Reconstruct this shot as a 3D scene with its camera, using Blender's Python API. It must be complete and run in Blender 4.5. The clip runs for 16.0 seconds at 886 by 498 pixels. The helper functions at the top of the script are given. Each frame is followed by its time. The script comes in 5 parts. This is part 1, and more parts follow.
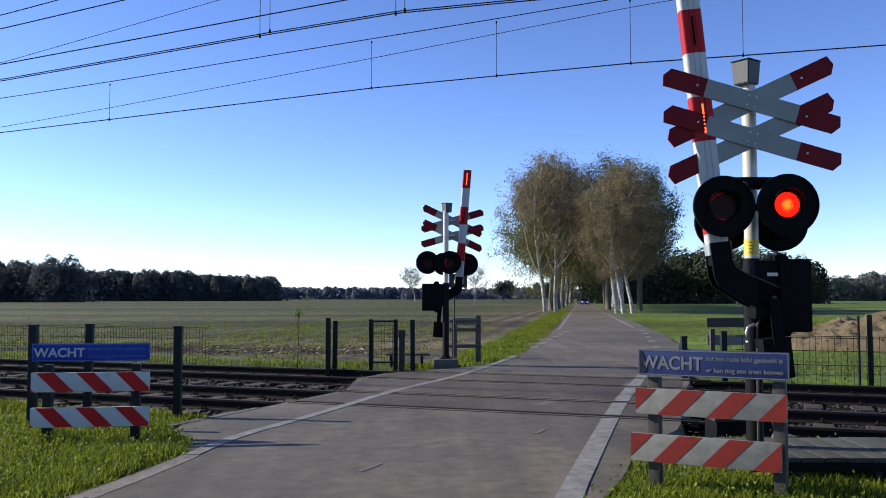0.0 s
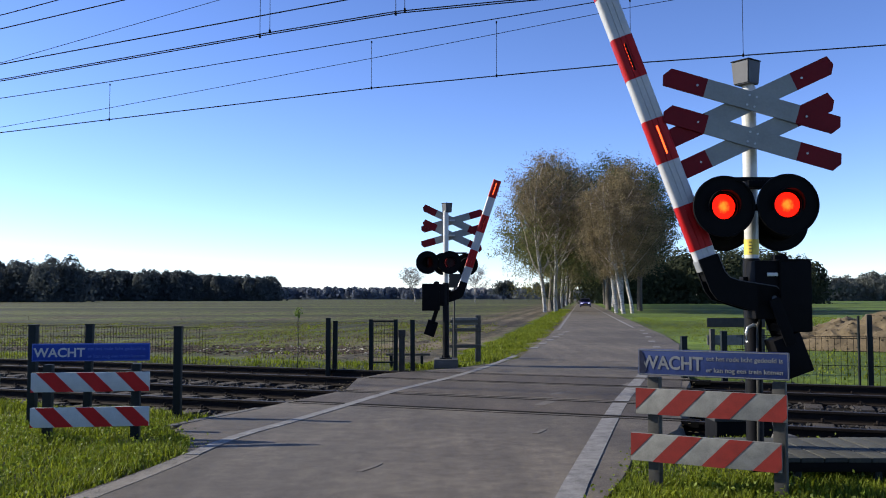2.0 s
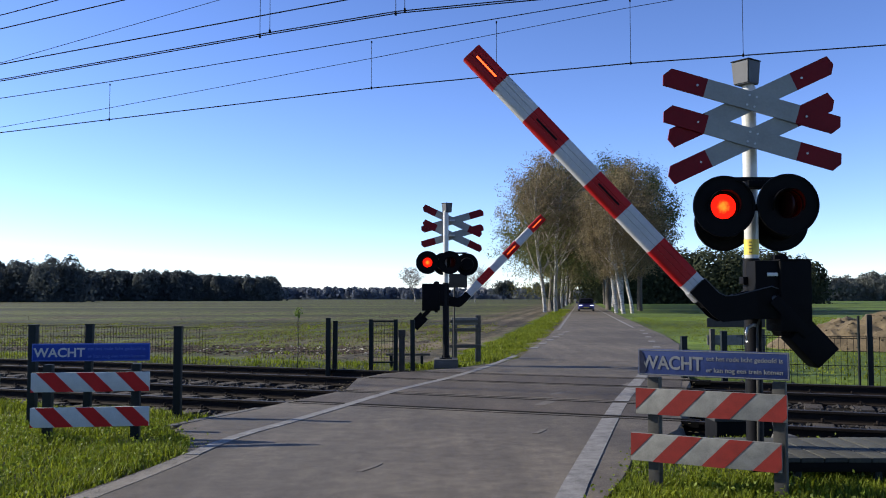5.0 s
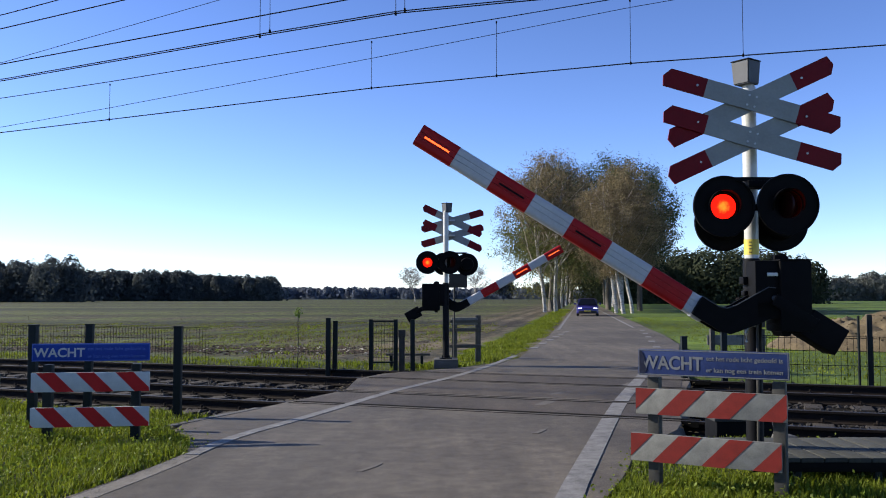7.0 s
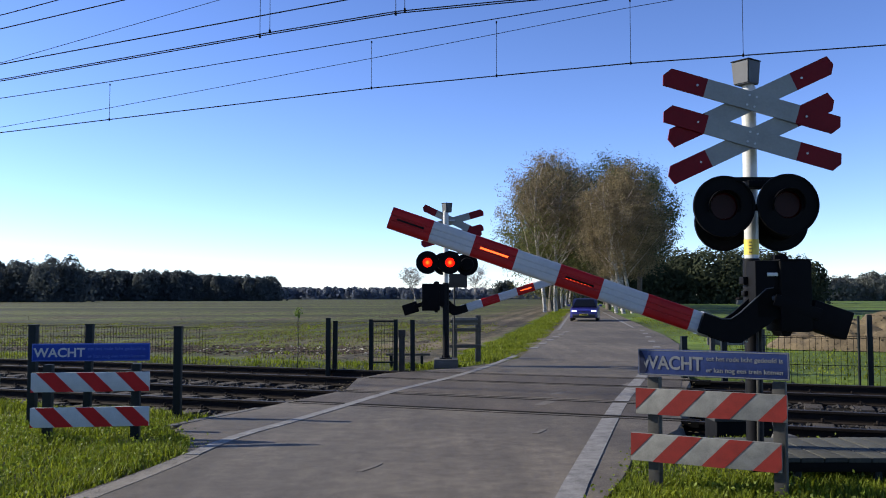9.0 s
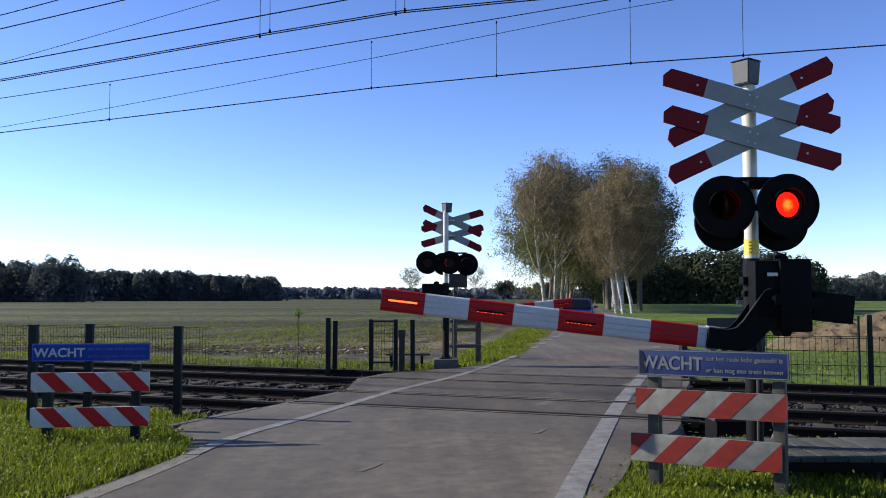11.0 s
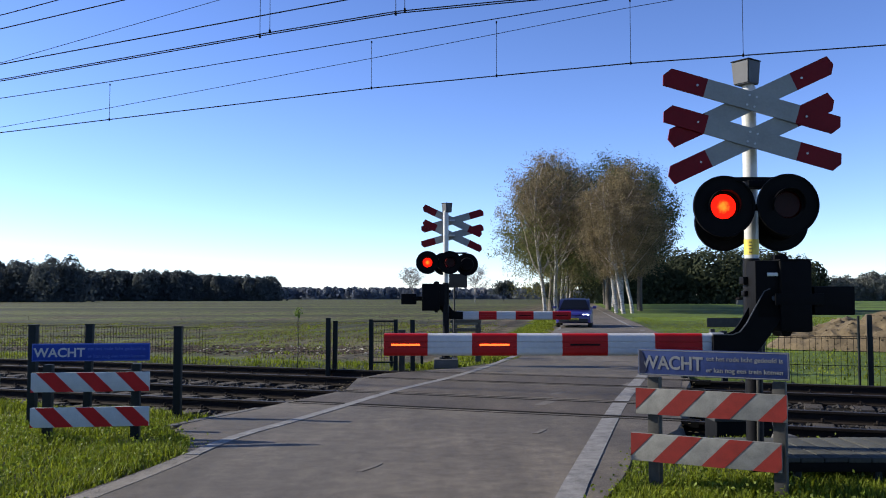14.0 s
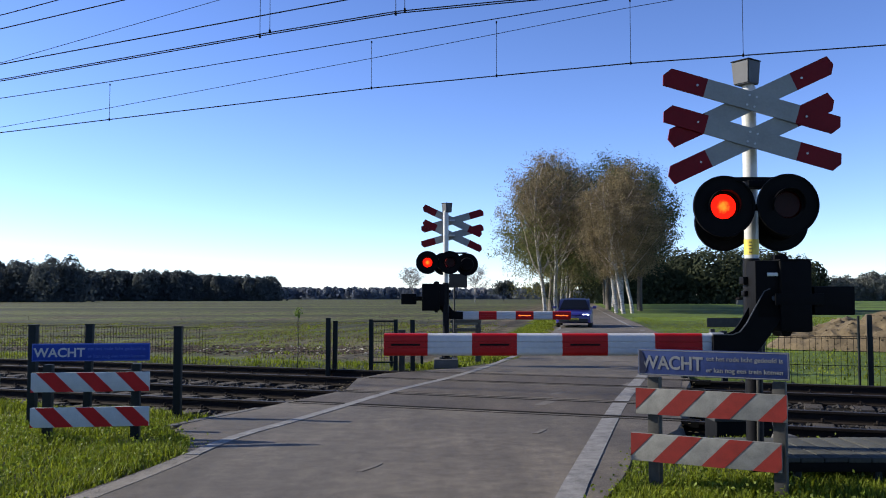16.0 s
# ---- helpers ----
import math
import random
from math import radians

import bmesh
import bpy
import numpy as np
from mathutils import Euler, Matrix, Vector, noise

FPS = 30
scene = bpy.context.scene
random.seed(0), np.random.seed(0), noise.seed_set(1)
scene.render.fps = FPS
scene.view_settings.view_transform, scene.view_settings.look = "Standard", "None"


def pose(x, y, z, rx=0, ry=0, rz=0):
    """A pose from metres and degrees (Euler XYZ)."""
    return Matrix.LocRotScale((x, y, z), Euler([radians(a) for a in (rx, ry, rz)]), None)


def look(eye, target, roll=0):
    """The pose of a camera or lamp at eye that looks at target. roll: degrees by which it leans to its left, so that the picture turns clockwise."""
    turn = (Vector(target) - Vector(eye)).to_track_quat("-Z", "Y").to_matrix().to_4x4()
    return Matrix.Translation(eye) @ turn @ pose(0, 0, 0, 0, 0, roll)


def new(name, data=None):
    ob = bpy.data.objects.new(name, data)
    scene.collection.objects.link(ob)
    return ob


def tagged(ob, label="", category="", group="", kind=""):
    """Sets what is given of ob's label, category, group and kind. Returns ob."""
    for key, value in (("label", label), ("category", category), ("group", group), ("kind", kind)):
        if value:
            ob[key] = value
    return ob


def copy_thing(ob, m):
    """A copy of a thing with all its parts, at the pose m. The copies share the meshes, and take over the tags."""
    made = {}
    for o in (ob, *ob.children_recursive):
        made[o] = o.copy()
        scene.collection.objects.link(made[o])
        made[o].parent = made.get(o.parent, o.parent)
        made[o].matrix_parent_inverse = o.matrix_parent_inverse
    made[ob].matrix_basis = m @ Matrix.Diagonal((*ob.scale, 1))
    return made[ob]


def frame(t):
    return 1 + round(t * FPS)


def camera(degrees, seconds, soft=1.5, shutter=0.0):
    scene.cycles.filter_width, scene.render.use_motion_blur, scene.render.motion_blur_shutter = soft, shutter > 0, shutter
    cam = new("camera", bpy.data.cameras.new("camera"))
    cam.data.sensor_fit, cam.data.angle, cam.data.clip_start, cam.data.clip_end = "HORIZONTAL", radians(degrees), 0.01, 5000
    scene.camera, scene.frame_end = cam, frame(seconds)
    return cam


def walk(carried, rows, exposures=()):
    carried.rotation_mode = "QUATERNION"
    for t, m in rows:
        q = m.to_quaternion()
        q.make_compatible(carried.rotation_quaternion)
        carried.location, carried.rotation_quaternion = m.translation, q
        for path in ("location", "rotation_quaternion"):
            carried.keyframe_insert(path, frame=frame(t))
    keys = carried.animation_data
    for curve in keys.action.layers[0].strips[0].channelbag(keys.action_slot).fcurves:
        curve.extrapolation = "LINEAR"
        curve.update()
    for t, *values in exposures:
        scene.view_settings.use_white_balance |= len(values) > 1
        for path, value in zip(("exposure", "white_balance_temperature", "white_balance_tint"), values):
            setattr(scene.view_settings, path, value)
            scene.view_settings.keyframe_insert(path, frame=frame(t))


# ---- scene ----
cam = camera(53.4, 16.0, soft=1.0)
STAND = pose(0, 0, 1.4, 93.19, 0, 0)
walk(cam, [(0, STAND), (16, STAND)])

# ---------- light ----------
SUN_UP, SUN_SIDE = 27.0, 78.5           # degrees: height, and turn to the left of +y
sun_to = Vector((-math.sin(radians(SUN_SIDE)) * math.cos(radians(SUN_UP)),
                 math.cos(radians(SUN_SIDE)) * math.cos(radians(SUN_UP)), math.sin(radians(SUN_UP))))
sun = new("sun", bpy.data.lights.new("sun", "SUN"))
sun.data.energy, sun.data.angle, sun.data.color = 5.0, radians(0.53), (1.0, 0.93, 0.82)
sun.matrix_world = look(sun_to * 50, (0, 0, 0))
world = bpy.data.worlds.new("sky")
scene.world = world
world.use_nodes = True
wn = world.node_tree
sky = wn.nodes.new("ShaderNodeTexSky")
sky.sky_type, sky.sun_disc = "NISHITA", False
sky.sun_elevation, sky.sun_rotation = radians(SUN_UP), radians(-SUN_SIDE)
sky.air_density, sky.dust_density, sky.ozone_density = 0.75, 0.02, 3.2
rich = wn.nodes.new("ShaderNodeHueSaturation")
rich.inputs["Saturation"].default_value = 0.98
wn.links.new(sky.outputs[0], rich.inputs["Color"])
tint = wn.nodes.new("ShaderNodeMix")
tint.data_type, tint.blend_type = "RGBA", "MULTIPLY"
tint.inputs[0].default_value, tint.inputs[7].default_value = 1.0, (1.045, 0.975, 1.12, 1)
deep = wn.nodes.new("ShaderNodeGamma")
deep.inputs["Gamma"].default_value = 1.3
wn.links.new(rich.outputs[0], deep.inputs["Color"])
wn.links.new(deep.outputs[0], tint.inputs[6])
wn.links.new(tint.outputs[2], wn.nodes["Background"].inputs[0])
wn.nodes["Background"].inputs[1].default_value = 0.067
scene.view_settings.exposure = 0.9


# ---------- materials ----------
def mat(name, a, b=None, scale=8.0, rough=0.6, metal=0.0, bump=0.0, bump_scale=40.0, fine=None, spread=0.0,
        glow=None, power=0.0, stretch=(1, 1, 1), coat=0.0, translucent=0.0, spec=0.5):
    """Two colours mixed by noise at two scales, with fine relief; spread: change from piece to piece."""
    m = bpy.data.materials.new(name)
    m.use_nodes = True
    nt = m.node_tree
    nodes, link = nt.nodes, nt.links.new
    p = nodes["Principled BSDF"]
    p.inputs["Roughness"].default_value, p.inputs["Metallic"].default_value = rough, metal
    p.inputs["Specular IOR Level"].default_value = spec
    p.inputs["Coat Weight"].default_value = coat
    b = b or tuple(c * 0.75 for c in a)
    tc = nodes.new("ShaderNodeTexCoord")
    mp = nodes.new("ShaderNodeMapping")
    mp.inputs["Scale"].default_value = stretch
    link(tc.outputs["Object"], mp.inputs[0])
    n1, n2 = nodes.new("ShaderNodeTexNoise"), nodes.new("ShaderNodeTexNoise")
    n1.inputs["Scale"].default_value, n1.inputs["Detail"].default_value = scale, 5
    n2.inputs["Scale"].default_value, n2.inputs["Detail"].default_value = fine or scale * 9, 3
    link(mp.outputs[0], n1.inputs["Vector"])
    link(mp.outputs[0], n2.inputs["Vector"])
    add = nodes.new("ShaderNodeMath")
    add.operation = "MULTIPLY_ADD"
    link(n2.outputs[0], add.inputs[0])
    add.inputs[1].default_value = 0.6
    link(n1.outputs[0], add.inputs[2])
    ramp = nodes.new("ShaderNodeMapRange")
    ramp.inputs[1].default_value, ramp.inputs[2].default_value = 0.55, 1.05
    link(add.outputs[0], ramp.inputs[0])
    mix = nodes.new("ShaderNodeMix")
    mix.data_type = "RGBA"
    mix.inputs[6].default_value, mix.inputs[7].default_value = (*b, 1), (*a, 1)
    link(ramp.outputs[0], mix.inputs[0])
    col = mix.outputs[2]
    if spread:
        oi, geo = nodes.new("ShaderNodeObjectInfo"), nodes.new("ShaderNodeNewGeometry")
        s = nodes.new("ShaderNodeMath")
        link(oi.outputs["Random"], s.inputs[0])
        link(geo.outputs["Random Per Island"], s.inputs[1])
        fr = nodes.new("ShaderNodeMath")
        fr.operation = "FRACT"
        link(s.outputs[0], fr.inputs[0])
        r2 = nodes.new("ShaderNodeMapRange")
        r2.inputs[3].default_value, r2.inputs[4].default_value = 1 - spread, 1 + spread
        link(fr.outputs[0], r2.inputs[0])
        hsv = nodes.new("ShaderNodeHueSaturation")
        link(col, hsv.inputs["Color"])
        link(r2.outputs[0], hsv.inputs["Value"])
        col = hsv.outputs[0]
    link(col, p.inputs["Base Color"])
    if bump:
        n3, bp = nodes.new("ShaderNodeTexNoise"), nodes.new("ShaderNodeBump")
        n3.inputs["Scale"].default_value, n3.inputs["Detail"].default_value = bump_scale, 6
        link(mp.outputs[0], n3.inputs["Vector"])
        link(n3.outputs[0], bp.inputs["Height"])
        bp.inputs["Strength"].default_value, bp.inputs["Distance"].default_value = bump, 0.02
        link(bp.outputs[0], p.inputs["Normal"])
    if glow:
        p.inputs["Emission Color"].default_value = (*glow, 1)
        p.inputs["Emission Strength"].default_value = power
    if translucent:
        tr, sh = nodes.new("ShaderNodeBsdfTranslucent"), nodes.new("ShaderNodeMixShader")
        link(col, tr.inputs[0])
        sh.inputs[0].default_value = translucent
        link(p.outputs[0], sh.inputs[1])
        link(tr.outputs[0], sh.inputs[2])
        link(sh.outputs[0], nodes["Material Output"].inputs[0])
    return m


def asphalt(name, light, dark, patch):
    """Coarse worn asphalt: streaks along the road, patches, hairline cracks and bright chippings."""
    m = mat(name, light, dark, 0.7, 0.75, bump=0.22, bump_scale=140, fine=28, spec=0.3)
    nt = m.node_tree
    nodes, link = nt.nodes, nt.links.new
    p = nodes["Principled BSDF"]
    tc = nodes["Texture Coordinate"]
    base = p.inputs["Base Color"].links[0].from_socket
    mp = nodes.new("ShaderNodeMapping")
    mp.inputs["Rotation"].default_value, mp.inputs["Scale"].default_value = (0, 0, radians(14)), (2.6, 0.16, 1)
    link(tc.outputs["Object"], mp.inputs[0])
    streak, blot, chip = (nodes.new("ShaderNodeTexNoise") for _ in range(3))
    streak.inputs["Scale"].default_value, streak.inputs["Detail"].default_value = 1.0, 5
    link(mp.outputs[0], streak.inputs["Vector"])
    blot.inputs["Scale"].default_value, blot.inputs["Detail"].default_value = patch, 7
    chip.inputs["Scale"].default_value, chip.inputs["Detail"].default_value = 170, 2
    worn = nodes.new("ShaderNodeTexNoise")
    worn.inputs["Scale"].default_value, worn.inputs["Detail"].default_value, worn.inputs["Roughness"].default_value = 5.0, 9, 0.7
    for n in (blot, chip, worn):
        link(tc.outputs["Object"], n.inputs["Vector"])
    crack = nodes.new("ShaderNodeTexVoronoi")
    crack.feature = "DISTANCE_TO_EDGE"
    crack.inputs["Scale"].default_value = 0.55
    wob = nodes.new("ShaderNodeTexNoise")
    wob.inputs["Scale"].default_value, wob.inputs["Detail"].default_value = 2.2, 5
    link(tc.outputs["Object"], wob.inputs["Vector"])
    shift = nodes.new("ShaderNodeVectorMath")
    shift.operation = "ADD"
    link(tc.outputs["Object"], shift.inputs[0])
    link(wob.outputs["Color"], shift.inputs[1])
    link(shift.outputs[0], crack.inputs["Vector"])

    def ranged(sock, a, b, lo, hi):
        r = nodes.new("ShaderNodeMapRange")
        link(sock, r.inputs[0])
        for i, v in enumerate((a, b, lo, hi)):
            r.inputs[i + 1].default_value = v
        return r.outputs[0]

    gain = None
    for s in (ranged(streak.outputs[0], 0.32, 0.68, 0.82, 1.2), ranged(blot.outputs[0], 0.35, 0.65, 0.78, 1.25), ranged(chip.outputs[0], 0.42, 0.72, 0.72, 1.7), ranged(worn.outputs[0], 0.35, 0.65, 0.72, 1.25),
              ranged(crack.outputs[0], 0.0, 0.01, 0.82, 1.0)):
        if gain is None:
            gain = s
        else:
            mul = nodes.new("ShaderNodeMath")
            mul.operation = "MULTIPLY"
            link(gain, mul.inputs[0])
            link(s, mul.inputs[1])
            gain = mul.outputs[0]
    hsv = nodes.new("ShaderNodeHueSaturation")
    link(base, hsv.inputs["Color"])
    link(gain, hsv.inputs["Value"])
    link(hsv.outputs[0], p.inputs["Base Color"])
    return m


BLACK = mat("black_paint", (0.0035, 0.0035, 0.004), (0.0022, 0.0022, 0.0026), 12, 0.65, bump=0.05, spec=0.08)
GREY_PAINT = mat("mast_paint", (0.5, 0.5, 0.47), (0.4, 0.4, 0.37), 6, 0.35, bump=0.05)
MAST_DARK = mat("dark_mast_paint", (0.006, 0.006, 0.007), (0.004, 0.004, 0.005), 8, 0.55, bump=0.05, spec=0.1)
GREY_DARK = mat("dull_grey_box", (0.045, 0.05, 0.058), (0.03, 0.033, 0.038), 8, 0.6)
GALV = mat("galvanised_steel", (0.45, 0.46, 0.46), (0.34, 0.35, 0.36), 9, 0.45, metal=0.7)
WHITE = mat("white_reflective_sheet", (0.24, 0.25, 0.24), (0.19, 0.195, 0.19), 5, 0.45, spec=0.25)
ALU_WHITE = mat("white_barrier_coat", (0.44, 0.44, 0.44), (0.36, 0.36, 0.36), 4, 0.4, spec=0.35)
RED = mat("red_reflective_sheet", (0.36, 0.006, 0.008), (0.27, 0.005, 0.006), 6, 0.45, spec=0.2)
DARK_RED = mat("dark_red_sheet", (0.15, 0.003, 0.008), (0.11, 0.002, 0.006), 6, 0.5, spec=0.15)
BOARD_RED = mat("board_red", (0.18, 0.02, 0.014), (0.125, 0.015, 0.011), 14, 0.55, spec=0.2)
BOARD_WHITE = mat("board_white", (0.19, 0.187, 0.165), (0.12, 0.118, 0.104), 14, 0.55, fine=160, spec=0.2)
BOARD_CLEAN = mat("clean_board_white", (0.4, 0.42, 0.41), (0.32, 0.34, 0.33), 9, 0.5, spec=0.3)
BLUE = mat("sign_blue", (0.007, 0.034, 0.24), (0.005, 0.027, 0.19), 6, 0.45, spec=0.2)
BLUE_OLD = mat("faded_sign_blue", (0.018, 0.032, 0.105), (0.011, 0.021, 0.075), 5, 0.4, spec=0.3)
LETTER = mat("letter_white", (0.14, 0.145, 0.15), (0.095, 0.1, 0.108), 20, 0.5, spec=0.3)
LETTER_DIM = mat("letter_faded", (0.05, 0.11, 0.36), (0.035, 0.08, 0.3), 20, 0.5, spec=0.3)
STAIN = mat("dirt_stain", (0.02, 0.025, 0.05), (0.012, 0.014, 0.025), 30, 0.8, spec=0.1)
YELLOW = mat("yellow_sticker", (0.6, 0.47, 0.06), (0.5, 0.38, 0.05), 20, 0.5)
# near-black that paints the dark of the open gap beside a rail
FLANGE = mat("flangeway_shade", (0.008, 0.007, 0.006), (0.005, 0.005, 0.004), 20, 0.9, spec=0.05)
RUBBER = mat("black_rubber", (0.02, 0.02, 0.02), (0.014, 0.014, 0.014), 20, 0.8)
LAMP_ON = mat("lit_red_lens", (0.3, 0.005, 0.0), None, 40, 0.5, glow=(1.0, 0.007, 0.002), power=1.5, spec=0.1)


def paint_hot_centre(m, core, power, reach):
    """Paints the lamp's hot spot into the lens's emission colour: brightest in the middle, uneven."""
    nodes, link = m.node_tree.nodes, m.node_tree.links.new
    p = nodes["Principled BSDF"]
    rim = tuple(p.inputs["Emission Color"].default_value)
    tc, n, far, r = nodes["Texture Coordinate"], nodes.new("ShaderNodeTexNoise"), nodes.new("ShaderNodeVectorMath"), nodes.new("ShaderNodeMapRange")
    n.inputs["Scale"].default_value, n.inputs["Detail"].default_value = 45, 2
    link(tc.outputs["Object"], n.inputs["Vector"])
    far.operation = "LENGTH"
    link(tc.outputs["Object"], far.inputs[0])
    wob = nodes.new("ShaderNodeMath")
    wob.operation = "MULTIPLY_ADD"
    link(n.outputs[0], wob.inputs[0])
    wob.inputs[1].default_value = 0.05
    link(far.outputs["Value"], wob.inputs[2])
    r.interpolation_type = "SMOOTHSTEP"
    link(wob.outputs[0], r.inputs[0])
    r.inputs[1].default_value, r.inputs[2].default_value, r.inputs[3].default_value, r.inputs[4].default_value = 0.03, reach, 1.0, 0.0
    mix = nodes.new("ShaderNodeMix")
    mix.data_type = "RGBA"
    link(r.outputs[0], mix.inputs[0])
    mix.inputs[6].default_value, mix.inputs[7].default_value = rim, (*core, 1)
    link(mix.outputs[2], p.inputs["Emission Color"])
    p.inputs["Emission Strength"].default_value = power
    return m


paint_hot_centre(LAMP_ON, (1.0, 0.15, 0.012), 1.4, 0.085)
LAMP_OFF = mat("dark_red_lens", (0.02, 0.003, 0.003), (0.012, 0.002, 0.002), 60, 0.5, spec=0.15)
LED_ON = mat("lit_led_row", (0.6, 0.05, 0.01), None, 60, 0.3, glow=(1.0, 0.075, 0.01), power=2.2)
HEADLIGHT = mat("lit_headlight", (0.8, 0.8, 0.9), None, 40, 0.2, glow=(0.75, 0.8, 1.0), power=3.0)
ASPHALT = asphalt("worn_asphalt", (0.099, 0.084, 0.064), (0.061, 0.052, 0.04), 0.22)
ASPHALT_OLD = asphalt("crossing_panel_surface", (0.066, 0.053, 0.038), (0.042, 0.034, 0.025), 0.5)
ROAD_WHITE = mat("road_marking", (0.2, 0.195, 0.18), (0.075, 0.07, 0.065), 7, 0.75, bump=0.3, bump_scale=120, fine=55)
PALE_EDGE = mat("sandy_worn_edge", (0.17, 0.155, 0.13), (0.075, 0.066, 0.052), 5, 0.85, bump=0.5, bump_scale=60, fine=38)
WORN_PAINT = mat("worn_paint", (0.105, 0.092, 0.075), (0.075, 0.063, 0.05), 9, 0.8, bump=0.3, bump_scale=120, fine=50)
RAIL_TOP = mat("polished_rail_head", (0.05, 0.043, 0.037), (0.028, 0.024, 0.021), 3, 0.6, metal=0.8)
RUST = mat("rusty_steel", (0.013, 0.0092, 0.0072), (0.008, 0.006, 0.005), 10, 0.85, bump=0.3, bump_scale=60, spec=0.15)
SLEEPER_MAT = mat("old_sleeper_wood", (0.031, 0.025, 0.019), (0.015, 0.012, 0.01), 4, 0.9, bump=0.5, spread=0.25, stretch=(1, 8, 8))
STONE = mat("ballast_stone", (0.024, 0.021, 0.018), (0.0095, 0.0082, 0.0073), 8, 0.9, bump=0.3, spread=0.55)
CONCRETE = mat("weathered_concrete", (0.085, 0.08, 0.071), (0.048, 0.045, 0.04), 4, 0.85, bump=0.3, bump_scale=60)
POST_GREEN = mat("dark_green_post", (0.006, 0.01, 0.009), (0.004, 0.0065, 0.0065), 12, 0.6, spec=0.2)
WOOD = mat("grey_weathered_wood", (0.1, 0.088, 0.066), (0.055, 0.049, 0.038), 6, 0.85, bump=0.4, stretch=(8, 8, 1), spread=0.12)
PLASTIC_GREY = mat("grey_plastic_post", (0.055, 0.052, 0.044), (0.035, 0.033, 0.028), 8, 0.7, spec=0.2)
PLANK = mat("grey_decking", (0.06, 0.06, 0.05), (0.038, 0.039, 0.034), 7, 0.92, bump=0.2, stretch=(6, 1, 1), spread=0.2, spec=0.2)
GRASS = mat("verge_grass", (0.175, 0.205, 0.014), (0.08, 0.11, 0.009), 2.0, 0.65, spread=0.5, translucent=0.45, spec=0.2)
WEED = mat("verge_weed", (0.15, 0.19, 0.016), (0.075, 0.11, 0.012), 3, 0.6, spread=0.4, translucent=0.4, spec=0.2)
SAND = mat("heaped_sand", (0.125, 0.092, 0.046), (0.055, 0.04, 0.02), 2.2, 0.95, bump=1.0, bump_scale=7)
BARK = mat("birch_bark", (0.5, 0.48, 0.44), (0.08, 0.07, 0.06), 3.5, 0.8, bump=0.3, stretch=(1, 1, 2.5))
BARK_DARK = mat("dark_bark", (0.1, 0.085, 0.065), (0.055, 0.048, 0.04), 5, 0.9, bump=0.5)
PALE_TWIG = mat("pale_twig", (0.3, 0.28, 0.26), (0.2, 0.19, 0.18), 5, 0.9)
LIMB = mat("birch_limb", (0.42, 0.37, 0.3), (0.18, 0.145, 0.11), 3, 0.85, bump=0.2)
TWIG = mat("birch_twig", (0.18, 0.14, 0.1), (0.11, 0.085, 0.06), 5, 0.9)
LEAF_BROWN = mat("autumn_birch_leaf", (0.215, 0.172, 0.1), (0.13, 0.108, 0.062), 0.5, 0.6, spread=0.35, translucent=0.55, spec=0.15)
LEAF_GREEN = mat("oak_leaf", (0.075, 0.092, 0.03), (0.045, 0.058, 0.02), 0.5, 0.6, spread=0.35, translucent=0.3, spec=0.15)
# the bluish grey is haze over the far leaves, put into their colour
LEAF_FAR = mat("haze_tinted_leaf", (0.083, 0.096, 0.094), (0.066, 0.078, 0.08), 0.05, 0.8, spread=0.15, translucent=0.5, spec=0.05)
LEAF_WOOD = mat("shady_wood_leaf", (0.05, 0.06, 0.034), (0.036, 0.044, 0.026), 0.1, 0.8, spread=0.2, translucent=0.3, spec=0.05)
LEAF_BRIGHT = mat("young_leaf", (0.11, 0.17, 0.015), (0.07, 0.12, 0.015), 3, 0.5, spread=0.3, translucent=0.4)
WIRE = mat("sooty_wire", (0.006, 0.006, 0.007), (0.004, 0.004, 0.005), 4, 0.9, spec=0.1)
CAR_BLUE = mat("dark_blue_car_paint", (0.012, 0.005, 0.13), (0.01, 0.004, 0.11), 3, 0.35, metal=0.1, coat=0.5)
GLASS = mat("dark_car_glass", (0.005, 0.006, 0.009), None, 5, 0.3, spec=0.05)
CABIN_DARK = mat("dark_cabin_paint", (0.005, 0.005, 0.03), (0.004, 0.004, 0.024), 3, 0.3, coat=0.1, spec=0.2)
# leaf colour lightened and greyed to stand in for haze
HAZE_NEAR = mat("haze_painted_meadow_wood", (0.14, 0.15, 0.135), (0.11, 0.12, 0.11), 0.05, 0.9, spread=0.1, translucent=0.5, spec=0.05)
LEAF_OLIVE = mat("olive_birch_leaf", (0.14, 0.14, 0.05), (0.085, 0.09, 0.03), 0.5, 0.6, spread=0.35, translucent=0.5, spec=0.15)
# distance haze painted into the leaf colour as a pale blue
HAZE_WOOD = mat("haze_painted_wood", (0.15, 0.17, 0.205), (0.13, 0.15, 0.185), 0.02, 0.9, spread=0.06, translucent=0.5, spec=0.05)


